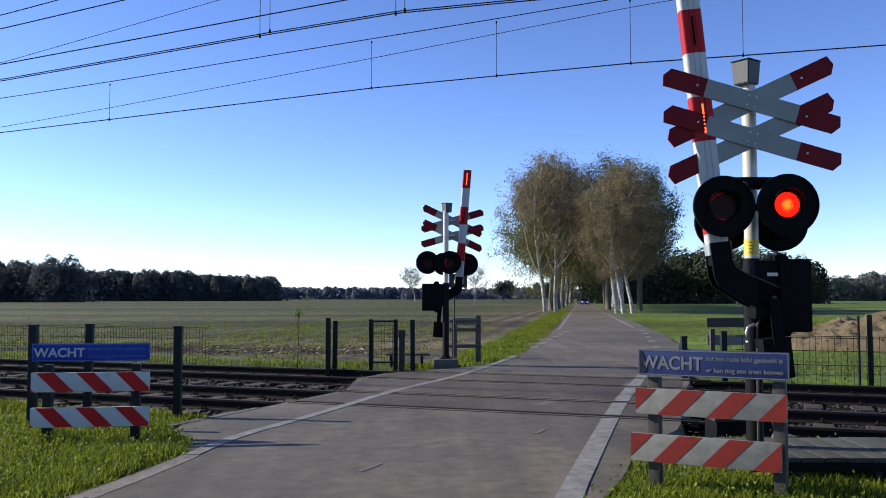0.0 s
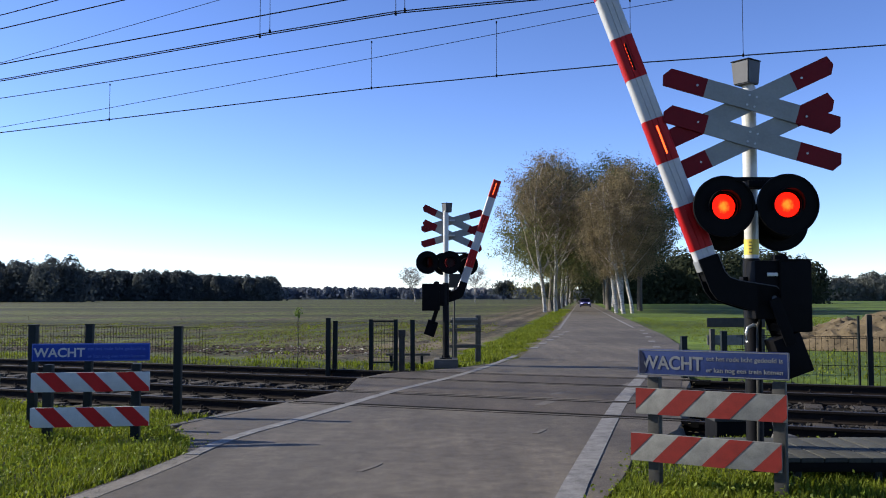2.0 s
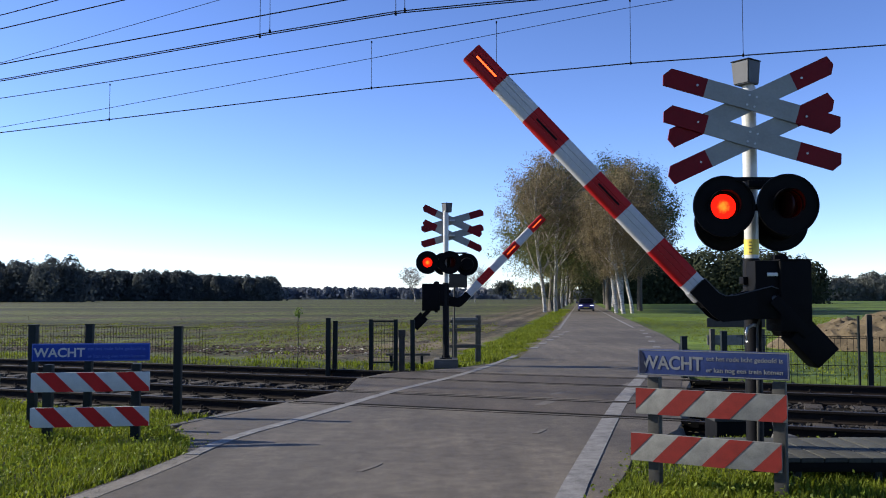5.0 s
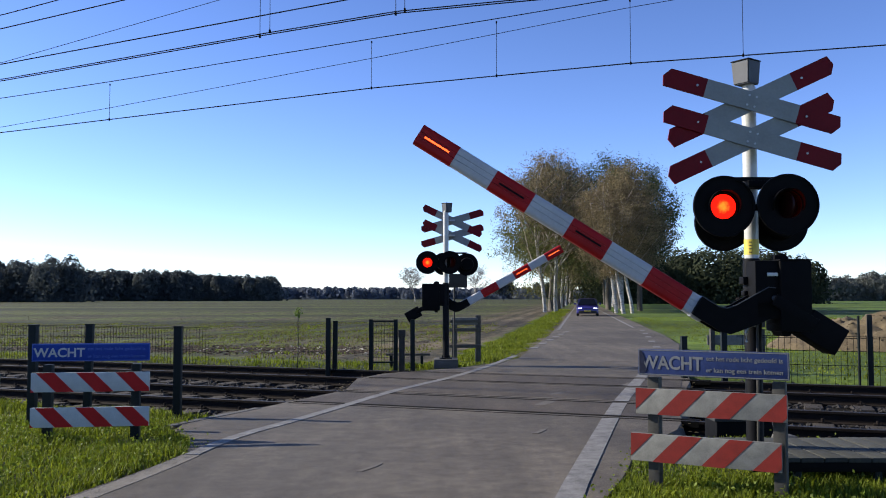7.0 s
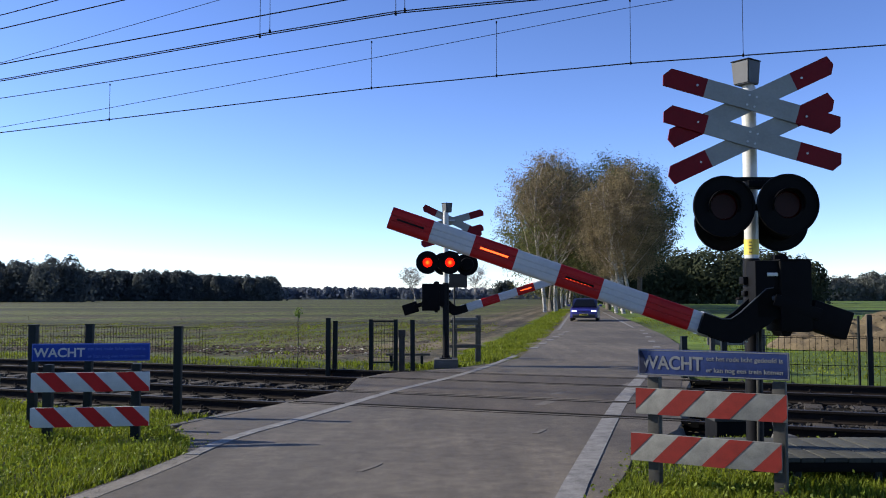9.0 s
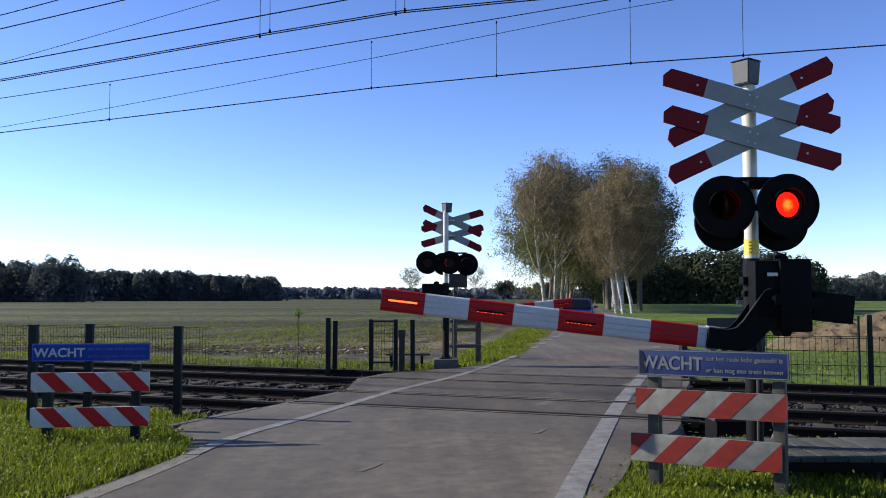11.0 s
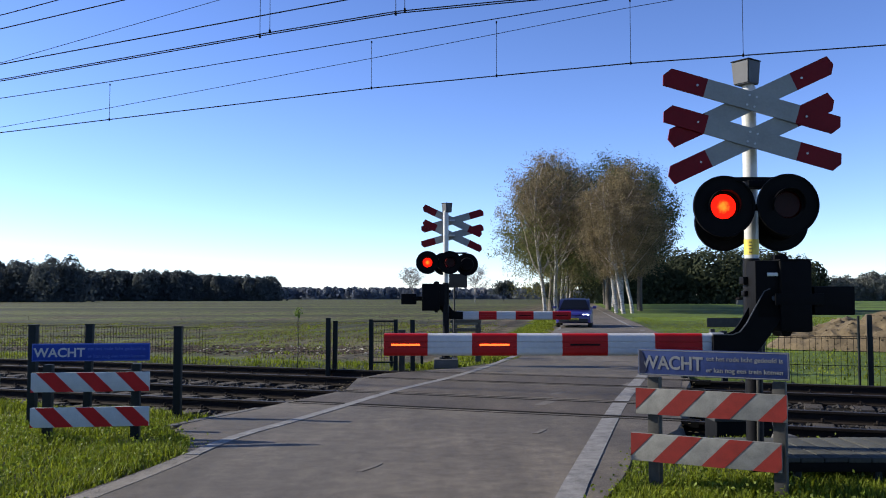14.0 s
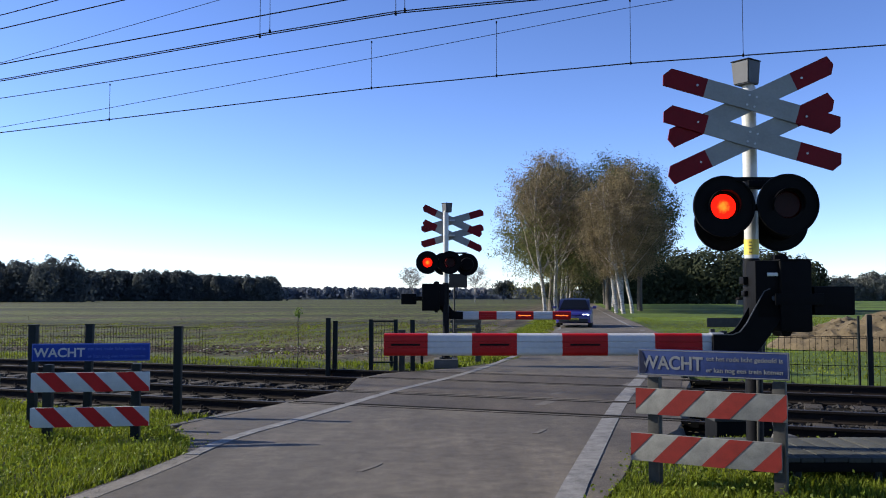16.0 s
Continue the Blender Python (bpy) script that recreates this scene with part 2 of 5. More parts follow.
def ground_material():
    """Ploughed stubble on one side of the road, meadow on the other, gravel along the tracks."""
    m = bpy.data.materials.new("field_and_meadow")
    m.use_nodes = True
    nt = m.node_tree
    nodes, link = nt.nodes, nt.links.new
    p = nodes["Principled BSDF"]
    p.inputs["Roughness"].default_value, p.inputs["Specular IOR Level"].default_value = 0.9, 0.2
    geo, sep = nodes.new("ShaderNodeNewGeometry"), nodes.new("ShaderNodeSeparateXYZ")
    link(geo.outputs["Position"], sep.inputs[0])

    def calc(op, a, b=None, c=None):
        n = nodes.new("ShaderNodeMath")
        n.operation = op
        for i, v in enumerate((a, b, c)):
            if v is None:
                continue
            if isinstance(v, (int, float)):
                n.inputs[i].default_value = v
            else:
                link(v, n.inputs[i])
        return n.outputs[0]

    def noise_of(scale, detail=6, vec=None):
        n = nodes.new("ShaderNodeTexNoise")
        n.inputs["Scale"].default_value, n.inputs["Detail"].default_value = scale, detail
        link(vec or geo.outputs["Position"], n.inputs["Vector"])
        return n.outputs[0]

    def step(v, lo, hi):
        n = nodes.new("ShaderNodeMapRange")
        n.interpolation_type = "SMOOTHSTEP"
        link(v, n.inputs[0])
        n.inputs[1].default_value, n.inputs[2].default_value = lo, hi
        return n.outputs[0]

    def blend(f, a, b):
        n = nodes.new("ShaderNodeMix")
        n.data_type = "RGBA"
        link(f, n.inputs[0])
        for i, v in ((6, a), (7, b)):
            if isinstance(v, tuple):
                n.inputs[i].default_value = (*v, 1)
            else:
                link(v, n.inputs[i])
        return n.outputs[2]

    x, y = sep.outputs[0], sep.outputs[1]
    side = calc("SUBTRACT", x, calc("MULTIPLY_ADD", y, 0.157, 0.2))      # sideways from the road's line
    across = calc("MULTIPLY_ADD", x, 0.349, calc("MULTIPLY_ADD", y, 0.937, -11.27))  # from the near track
    wob = noise_of(0.35)
    # rows of stubble and weeds, running away beside the road
    drill = calc("MULTIPLY_ADD", y, -0.157, x)
    turned = nodes.new("ShaderNodeCombineXYZ")
    link(calc("MULTIPLY", drill, 0.5), turned.inputs[0])
    link(calc("MULTIPLY", y, 0.035), turned.inputs[1])
    rows = noise_of(1.0, 8, turned.outputs[0])
    furrow = calc("SINE", calc("MULTIPLY_ADD", drill, 4.0, calc("MULTIPLY", noise_of(0.5, 5), 5.0)))
    clods = noise_of(3.5, 8)
    big = noise_of(0.07, 5)
    green = step(calc("MULTIPLY_ADD", clods, 0.3, calc("MULTIPLY_ADD", big, 0.5, rows)), 0.71, 0.9)
    soil = blend(step(clods, 0.35, 0.7), (0.026, 0.018, 0.011), (0.1, 0.074, 0.044))
    straw = blend(step(noise_of(7, 6), 0.63, 0.78), soil, (0.19, 0.16, 0.105))
    field = blend(green, straw, blend(step(clods, 0.4, 0.65), (0.038, 0.05, 0.006), (0.1, 0.115, 0.016)))
    field = blend(calc("MULTIPLY", step(calc("MULTIPLY_ADD", clods, 0.9, furrow), 0.9, 1.4), 0.75), field, (0.022, 0.018, 0.013))
    rut_line = nodes.new("ShaderNodeCombineXYZ")
    link(calc("MULTIPLY_ADD", noise_of(0.6, 4), 0.35, calc("MULTIPLY", drill, 0.42)), rut_line.inputs[0])
    link(calc("MULTIPLY", y, 0.02), rut_line.inputs[1])
    ruts = calc("ABSOLUTE", calc("SUBTRACT", noise_of(1.0, 4, rut_line.outputs[0]), 0.5))
    in_rut = calc("SUBTRACT", 1.0, step(calc("MULTIPLY_ADD", clods, 0.06, ruts), 0.03, 0.065))
    field = blend(calc("MULTIPLY", in_rut, 0.8), field, (0.02, 0.016, 0.011))
    meadow = blend(step(noise_of(0.6, 8), 0.35, 0.65), (0.055, 0.09, 0.012), (0.1, 0.15, 0.02))
    verge = blend(step(noise_of(1.6, 8), 0.35, 0.65), (0.04, 0.058, 0.012), (0.085, 0.1, 0.022))
    gravel = blend(step(noise_of(14, 6), 0.4, 0.65), (0.012, 0.0096, 0.008), (0.028, 0.024, 0.019))
    far_side = step(calc("MULTIPLY_ADD", wob, 1.0, across), 8.1, 8.9)
    left = step(calc("MULTIPLY_ADD", wob, 1.2, calc("MULTIPLY", side, -1.0)), 4.0, 4.5)
    worked = calc("SUBTRACT", 1.0, step(calc("MULTIPLY_ADD", noise_of(0.25, 6), -9.0, calc("MULTIPLY", side, -1.0)), 1.0, 7.0))
    field = blend(calc("MULTIPLY", worked, 0.85), field, blend(step(calc("MULTIPLY_ADD", furrow, 0.12, clods), 0.35, 0.65), (0.035, 0.026, 0.017), (0.15, 0.116, 0.074)))
    col = blend(calc("MULTIPLY", far_side, left), blend(step(side, -1, 4), verge, meadow), field)
    edge = calc("ABSOLUTE", calc("SUBTRACT", side, 0.5))
    bare = calc("MULTIPLY", far_side, calc("SUBTRACT", 1.0, step(calc("MULTIPLY_ADD", noise_of(0.9, 6), -1.6, edge), 1.3, 2.0)))
    col = blend(calc("MULTIPLY", bare, 0.8), col, (0.11, 0.088, 0.06))
    on_track = calc("MULTIPLY", step(calc("MULTIPLY_ADD", wob, 0.6, across), -2.0, -1.5), calc("SUBTRACT", 1.0, step(across, 5.3, 5.9)))
    col = blend(on_track, col, gravel)
    broad = nodes.new("ShaderNodeMapping")
    broad.inputs["Rotation"].default_value, broad.inputs["Scale"].default_value = (0, 0, radians(8)), (0.006, 0.06, 1)
    link(geo.outputs["Position"], broad.inputs[0])
    bands = nodes.new("ShaderNodeMapRange")
    link(noise_of(1.0, 12, broad.outputs[0]), bands.inputs[0])
    for i, v in enumerate((0.4, 0.6, 0.4, 1.2)):
        bands.inputs[i + 1].default_value = v
    hsv = nodes.new("ShaderNodeHueSaturation")
    link(col, hsv.inputs["Color"])
    link(bands.outputs[0], hsv.inputs["Value"])
    link(hsv.outputs[0], p.inputs["Base Color"])
    bp = nodes.new("ShaderNodeBump")
    bp.inputs["Strength"].default_value, bp.inputs["Distance"].default_value = 0.9, 0.12
    link(calc("MULTIPLY_ADD", rows, 1.0, clods), bp.inputs["Height"])
    link(bp.outputs[0], p.inputs["Normal"])
    return m


GROUND = ground_material()


# ---------- building helpers ----------
def box(bm, x, y, z, sx, sy, sz, m=None):
    """A box by its centre and size, in the frame m."""
    r = bmesh.ops.create_cube(bm, size=1, matrix=(m or Matrix()) @ Matrix.Translation((x, y, z)) @ Matrix.Diagonal((sx, sy, sz, 1)))
    return r["verts"]


def rbox(bm, x, y, z, sx, sy, sz, r=0.01, m=None):
    """A box with rounded edges."""
    vs = box(bm, x, y, z, sx, sy, sz, m)
    es = {e for v in vs for e in v.link_edges}
    bmesh.ops.bevel(bm, geom=list(es), offset=r, segments=2, affect="EDGES", profile=0.6)
    return bm


def rod(bm, p0, p1, r0, r1=None, n=12):
    p0, p1 = Vector(p0), Vector(p1)
    d = p1 - p0
    m = Matrix.Translation((p0 + p1) / 2) @ d.to_track_quat("Z", "Y").to_matrix().to_4x4()
    bmesh.ops.create_cone(bm, cap_ends=True, segments=n, radius1=r0, radius2=r0 if r1 is None else r1, depth=d.length, matrix=m)
    return bm


def slab(bm, outline, y0, y1):
    """An outline in x and z, given thickness from y0 to y1."""
    a = [bm.verts.new((x, y0, z)) for x, z in outline]
    b = [bm.verts.new((x, y1, z)) for x, z in outline]
    n = len(a)
    bm.faces.new(a), bm.faces.new(b[::-1])
    for i in range(n):
        bm.faces.new((a[i], b[i], b[(i + 1) % n], a[(i + 1) % n]))
    bmesh.ops.recalc_face_normals(bm, faces=bm.faces)
    return bm


def tube(bm, pts, r, n=6, r1=None):
    """A tube along a line of points, tapering from r to r1."""
    pts = [Vector(p) for p in pts]
    rings = []
    for i, p in enumerate(pts):
        d = pts[min(i + 1, len(pts) - 1)] - pts[max(i - 1, 0)]
        q = d.to_track_quat("Z", "Y")
        rr = r + ((r if r1 is None else r1) - r) * i / (len(pts) - 1)
        rings.append([bm.verts.new(p + q @ Vector((rr * math.cos(2 * math.pi * k / n), rr * math.sin(2 * math.pi * k / n), 0))) for k in range(n)])
    for a, b in zip(rings, rings[1:]):
        for k in range(n):
            bm.faces.new((a[k], a[(k + 1) % n], b[(k + 1) % n], b[k]))
    bm.faces.new(rings[0][::-1]), bm.faces.new(rings[-1])
    return bm


def ring(bm, c, r_in, r_out, y0, y1, n=40, flat=1.0):
    """A round plate with a hole, facing y."""
    loops = []
    for y, r in ((y0, r_in), (y0, r_out), (y1, r_out), (y1, r_in)):
        loops.append([bm.verts.new((c[0] + r * math.cos(2 * math.pi * k / n), y, c[2] + r * flat * math.sin(2 * math.pi * k / n))) for k in range(n)])
    for a, b in zip(loops, loops[1:] + loops[:1]):
        for k in range(n):
            bm.faces.new((a[k], a[(k + 1) % n], b[(k + 1) % n], b[k]))
    bmesh.ops.recalc_face_normals(bm, faces=bm.faces)
    return bm


def mesh_of(name, bm, materials, smooth=False):
    me = bpy.data.meshes.new(name)
    bm.to_mesh(me)
    bm.free()
    for m in materials if isinstance(materials, (list, tuple)) else [materials]:
        me.materials.append(m)
    if smooth:
        me.shade_smooth()
        me.set_sharp_from_angle(angle=radians(40))
    return me


def part(name, bm, material, parent=None, label="", smooth=True, at=None):
    ob = new(name, mesh_of(name, bm, material, smooth))
    ob.parent = parent
    if at is not None:
        ob.matrix_basis = at
    return tagged(ob, label=label)


def thing(name, label, category, m=Matrix(), group="", kind=""):
    ob = new(name)
    ob.empty_display_size = 0.1
    ob.matrix_basis = m
    return tagged(ob, label, category, group, kind)


def bmn():
    return bmesh.new()


def raw(name, verts, faces, materials, parent=None, smooth=False, face_mats=None):
    me = bpy.data.meshes.new(name)
    me.from_pydata([tuple(v) for v in verts], [], [tuple(f) for f in faces])
    for m in materials if isinstance(materials, (list, tuple)) else [materials]:
        me.materials.append(m)
    if face_mats is not None:
        me.polygons.foreach_set("material_index", np.asarray(face_mats, dtype=np.int32))
    if smooth:
        me.shade_smooth()
    ob = new(name, me)
    ob.parent = parent
    return ob


# ---------- ground, tracks, road ----------
ALONG, ACROSS, TRACK0 = Vector((-0.937, 0.349, 0)), Vector((0.349, 0.937, 0)), Vector((0, 12.03, 0))
TRACKS = (0.0, 3.66)


def on_track(s, n, z=0.0):
    """s metres along the tracks to the left, n metres across them, away."""
    p = TRACK0 + ALONG * s + ACROSS * n
    return Vector((p.x, p.y, z))


def ground_z(s, n):
    bed = max(0.0, min(1.0, (n + 2.3) / 0.7)) * max(0.0, min(1.0, (6.2 - n) / 0.8))
    z = -0.04 - 0.16 * bed
    if not bed:
        z += 0.035 * noise.noise((s * 0.35, n * 0.35, 1)) + (0.015 if n < 0 else -0.02)
        z -= 0.12 * max(0.0, min(1.0, (n - 7) / 6)) * (1 if n > 0 else 0) * (1 - max(0.0, min(1.0, (n - 30) / 60)))
    return z


def build_ground():
    def cuts(step_near, near, far):
        v, d, out = 0.0, step_near, []
        while v < far:
            out.append(v)
            v += d
            if v > near:
                d *= 1.5
        return sorted({-a for a in out} | set(out))
    ss, nn = cuts(0.8, 26, 3500), sorted(set(cuts(0.35, 14, 3500)) | {-2.3, -1.6, 5.4, 6.2})
    verts = [(*on_track(s, n).xy, ground_z(s, n)) for n in nn for s in ss]
    w = len(ss)
    faces = [(i * w + k, i * w + k + 1, (i + 1) * w + k + 1, (i + 1) * w + k) for i in range(len(nn) - 1) for k in range(w - 1)]
    ob = raw("ground", verts, [f[::-1] for f in faces], GROUND, smooth=True)
    tagged(ob, "stubble field, green meadow and gravel track bed", "ground", kind="structure")


build_ground()

ROAD = [(-80, -26.0, -22.0), (0, -4.05, -0.72), (3, -3.32, 0.1), (6.27, -2.66, 1.16), (8.0, -2.31, 1.72), (8.9, -2.5, 2.15), (9.75, -3.02, 2.6),
        (11.4, -2.31, 3.1), (12.2, -2.02, 3.35), (12.9, -1.75, 3.55), (13.4, -1.5, 3.7), (15.5, -1.5, 4.3), (16.7, -1.02, 4.6), (17.8, 0.3, 4.7), (18.6, 0.85, 4.85), (20.4, 1.72, 5.35), (26.5, 2.78, 7.1), (33, 3.95, 8.3),
        (42.2, 5.42, 9.7), (52, 7.0, 11.25), (78, 11.1, 15.3), (129, 19.2, 23.4), (300, 46, 50.2), (700, 108.7, 113)]


def road_edges(y):
    for (y0, l0, r0), (y1, l1, r1) in zip(ROAD, ROAD[1:]):
        if y <= y1:
            f = (y - y0) / (y1 - y0)
            return l0 + (l1 - l0) * f, r0 + (r1 - r0) * f
    return ROAD[-1][1:]


def build_road():
    bm = bmn()
    ys = [-80, -20] + [0.5 * i for i in range(0, 60)] + [30 + 4 * i for i in range(0, 20)] + [115, 129, 170, 220, 300, 450, 700]
    rows = []
    for y in ys:
        l, r = road_edges(y)
        jl, jr = 0.05 * noise.noise((y * 0.9, 3, 0)), 0.05 * noise.noise((y * 0.9, 7, 0))
        c = (l + r) / 2
        rows.append([bm.verts.new(p) for p in ((l + jl - 0.1, y, -0.3), (l + jl, y, -0.003), (l + 0.4, y, 0), (c, y, 0.0), (r - 0.4, y, 0), (r + jr, y, -0.003), (r + jr + 0.1, y, -0.3))])
    for a, b in zip(rows, rows[1:]):
        for i in range(6):
            bm.faces.new((a[i], a[i + 1], b[i + 1], b[i]))
    ob = part("road", bm, ASPHALT)
    tagged(ob, "worn grey asphalt country road over the tracks", "road", kind="structure")


build_road()


def ribbon(name, pts, w, material, z=0.0065, label="", category="road marking", h=0.008):
    """A painted line along points, as a thin raised band."""
    bm = bmn()
    prev = None
    n = len(pts)
    for i, (x, y) in enumerate(pts):
        a, b = Vector(pts[max(i - 1, 0)]), Vector(pts[min(i + 1, n - 1)])
        d = (b - a).normalized()
        s = Vector((-d.y, d.x)) * w / 2
        row = [bm.verts.new((x + s.x, y + s.y, z)), bm.verts.new((x - s.x, y - s.y, z)), bm.verts.new((x - s.x, y - s.y, z - h)), bm.verts.new((x + s.x, y + s.y, z - h))]
        if prev:
            for k in range(4):
                bm.faces.new((prev[k], prev[(k + 1) % 4], row[(k + 1) % 4], row[k]))
        else:
            bm.faces.new(row)
        prev = row
    bm.faces.new(prev[::-1])
    bmesh.ops.recalc_face_normals(bm, faces=bm.faces)
    ob = part(name, bm, material)
    return tagged(ob, label, category, kind="structure")


def smooth_line(ctrl, step=0.4):
    out = []
    for i in range(len(ctrl) - 1):
        p0, p1, p2, p3 = (Vector(ctrl[max(0, min(len(ctrl) - 1, i + k))]) for k in (-1, 0, 1, 2))
        m = max(1, int((p2 - p1).length / step))
        for k in range(m):
            t = k / m
            out.append(tuple(0.5 * (2 * p1 + (p2 - p0) * t + (2 * p0 - 5 * p1 + 4 * p2 - p3) * t * t + (3 * p1 - p0 - 3 * p2 + p3) * t ** 3)))
    return out + [tuple(ctrl[-1])]


left_line = smooth_line([(-3.3, 2.5), (-2.53, 6.27), (-2.31, 7.5), (-2.1, 8.95), (-1.6, 10.5), (-0.72, 13.43), (0.16, 15.73), (0.87, 18.03), (1.75, 21.5)])
ribbon("edge_line", [p for p in left_line if p[1] < 8.2], 0.17, PALE_EDGE, z=0.002, label="sandy worn remains of a white edge line")
ribbon("edge_line", [p for p in left_line if p[1] > 7.9], 0.135, ROAD_WHITE, label="worn white line along the asphalt's edge")
RAILS_AT = [n + d for n in TRACKS for d in (-0.7525, 0.7525)]
piece = []
for x, y in smooth_line([(-0.45, 1.0), (0.3, 4.1), (0.86, 6.17), (1.13, 7.23), (2.31, 11.67), (3.42, 15.4), (3.75, 16.5)], 0.05):
    at_rail = any(abs((x - TRACK0.x) * ACROSS.x + (y - TRACK0.y) * ACROSS.y - n) < 0.1 for n in RAILS_AT)
    if not at_rail:
        piece.append((x, y))
    if len(piece) > 3 and (at_rail or y > 16.45):
        ribbon("edge_line", piece[::6] + piece[-1:] if len(piece) > 12 else piece, 0.19, ROAD_WHITE, label="worn white edge line broken at the rails")
    if at_rail or y > 16.45:
        piece = []
for k in range(6):
    y = 24.6 + 2.3 * k
    x = 2.52 + (y - 24.7) * 0.215
    ribbon("edge_dash", [(x, y), (x + 0.17, y + 0.8)], 0.22, ROAD_WHITE, label="short white edge dash on the asphalt")
    y = 21.8 + 3.2 * k
    x = 6.67 + (y - 28.17) * 0.195
    ribbon("edge_dash", [(x, y), (x + 0.17, y + 0.85)], 0.2, ROAD_WHITE, label="short white edge dash on the asphalt")
ribbon("edge_line", [(5.1 + 0.157 * (y - 39), y) for y in range(39, 180, 10)], 0.12, ROAD_WHITE, label="white line along the far road's edge")
ribbon("edge_line", [(9.05 + 0.15 * (y - 42), y) for y in range(42, 180, 10)], 0.12, ROAD_WHITE, label="white line along the far road's edge")


def rail_profile():
    return [(-0.0625, -0.154), (0.0625, -0.154), (0.0625, -0.143), (0.012, -0.128), (0.009, -0.04), (0.035, -0.03), (0.036, -0.004), (0.03, 0.0),
            (-0.03, 0.0), (-0.036, -0.004), (-0.035, -0.03), (-0.009, -0.04), (-0.012, -0.128), (-0.0625, -0.143)]


def build_tracks():
    sl = bmn()
    rbox(sl, 0, 0, -0.075, 0.25, 2.6, 0.15, 0.012)
    sleeper = mesh_of("sleeper", sl, SLEEPER_MAT, True)
    cl = bmn()
    rbox(cl, 0, 0, 0, 0.1, 0.16, 0.03, 0.006)
    rod(cl, (0, 0.06, 0), (0, 0.06, 0.05), 0.018, n=8)
    rod(cl, (0, -0.06, 0), (0, -0.06, 0.05), 0.018, n=8)
    clip = mesh_of("clip", cl, RUST, True)
    turn = math.atan2(ALONG.y, ALONG.x)
    for n0 in TRACKS:
        track = thing("railway_track", "rusty rails with bright heads on old wooden sleepers", "railway track",
                      Matrix.Translation(on_track(0, n0)) @ Matrix.Rotation(turn, 4, "Z"), "the two tracks", "structure")
        for side in (-0.7525, 0.7525):
            bm = bmn()
            prof = rail_profile()
            ends = []
            for s in (-400, 400):
                ends.append([bm.verts.new((s, side + y, z - 0.003)) for y, z in prof])
            k = len(prof)
            for i in range(k):
                f = bm.faces.new((ends[0][i], ends[0][(i + 1) % k], ends[1][(i + 1) % k], ends[1][i]))
                f.material_index = 1 if i in (6, 7, 8) else 0
            bmesh.ops.recalc_face_normals(bm, faces=bm.faces)
            part("rail", bm, [RUST, RAIL_TOP], track, "rusty rail with a bright worn head", smooth=False)
        for i in range(-18, 45):
            s = i * 0.62 + 0.2
            x = on_track(s, n0).x
            y = on_track(s, n0).y
            l, r = road_edges(y)
            if l - 0.25 < x < r + 0.25:
                continue
            ob = new("sleeper", sleeper)
            ob.parent = track
            ob.matrix_basis = pose(s + random.uniform(-0.03, 0.03), random.uniform(-0.03, 0.03), -0.15, 0, 0, random.uniform(-1, 1))
            if abs(s) < 16:
                for side in (-0.7525, 0.7525):
                    c = new("clip", clip)
                    c.parent = track
                    c.matrix_basis = pose(s, side, -0.14)
        # near-black strips over the flangeway gaps; the gap's shade is put into the colour
        for side in (-0.66, 0.66, -0.83, 0.83):
            bm = bmn()
            w = 0.085 if abs(side) < 0.7 else 0.04
            a, b = (-3.4, 1.9) if n0 == 0 else (-3.2, 2.5)
            box(bm, (a + b) / 2, side, -0.03, b - a, w, 0.066)
            part("flangeway_strip", bm, FLANGE, track)


build_tracks()


def build_panels():
    """Darker surface between and beside the rails on the road."""
    for n0, n1, name in ((-0.6, 0.6, "crossing_panel"), (3.06, 4.26, "crossing_panel"), (1.0, 2.66, "crossing_panel")):
        bm = bmn()
        ends = []
        for s_side in (0, 1):
            for n in (n0, n1):
                lo, hi = -9.0, 9.0
                want = None
                for k in range(400):
                    s = (lo + (hi - lo) * k / 400) if s_side else (hi - (hi - lo) * k / 400)
                    p = on_track(s, n)
                    l, r = road_edges(p.y)
                    if l + 0.1 < p.x < r - 0.1:
                        want = p
                        break
                ends.append(want)
        q = [ends[0], ends[1], ends[3], ends[2]]
        top = [bm.verts.new((p.x, p.y, 0.003)) for p in q]
        low = [bm.verts.new((p.x, p.y, -0.1)) for p in q]
        bm.faces.new(top)
        for i in range(4):
            bm.faces.new((top[i], low[i], low[(i + 1) % 4], top[(i + 1) % 4]))
        bmesh.ops.recalc_face_normals(bm, faces=bm.faces)
        tagged(part(name, bm, ASPHALT_OLD, smooth=False), "brownish surface panel between the rails", "crossing panel", kind="structure")


build_panels()


# ---------- the crossing signals with their barriers ----------
MOVING = []                              # (object, kind, signal) filled while building, keyed in motions()


def plank(bm, c, half, w, angle, y0, y1, a0, a1):
    """A pointed cross arm's stretch from a0 to a1 along its length."""
    ca, sa = math.cos(radians(angle)), math.sin(radians(angle))
    h = w / 2
    pts = []
    for u, v in (((a0, -h), (a1, -h), (a1, h), (a0, h)) if abs(a1) < half and abs(a0) < half else
                 ((a0, -h), (a1 - 0.05, -h), (a1, -h * 0.1), (a1 - 0.02, h), (a0, h)) if a1 >= half else
                 ((a0 + 0.02, -h), (a1, -h), (a1, h), (a0 + 0.05, h), (a0, h * 0.1))):
        pts.append((c[0] + u * ca - v * sa, c[1] + u * sa + v * ca))
    return slab(bm, pts, y0, y1)


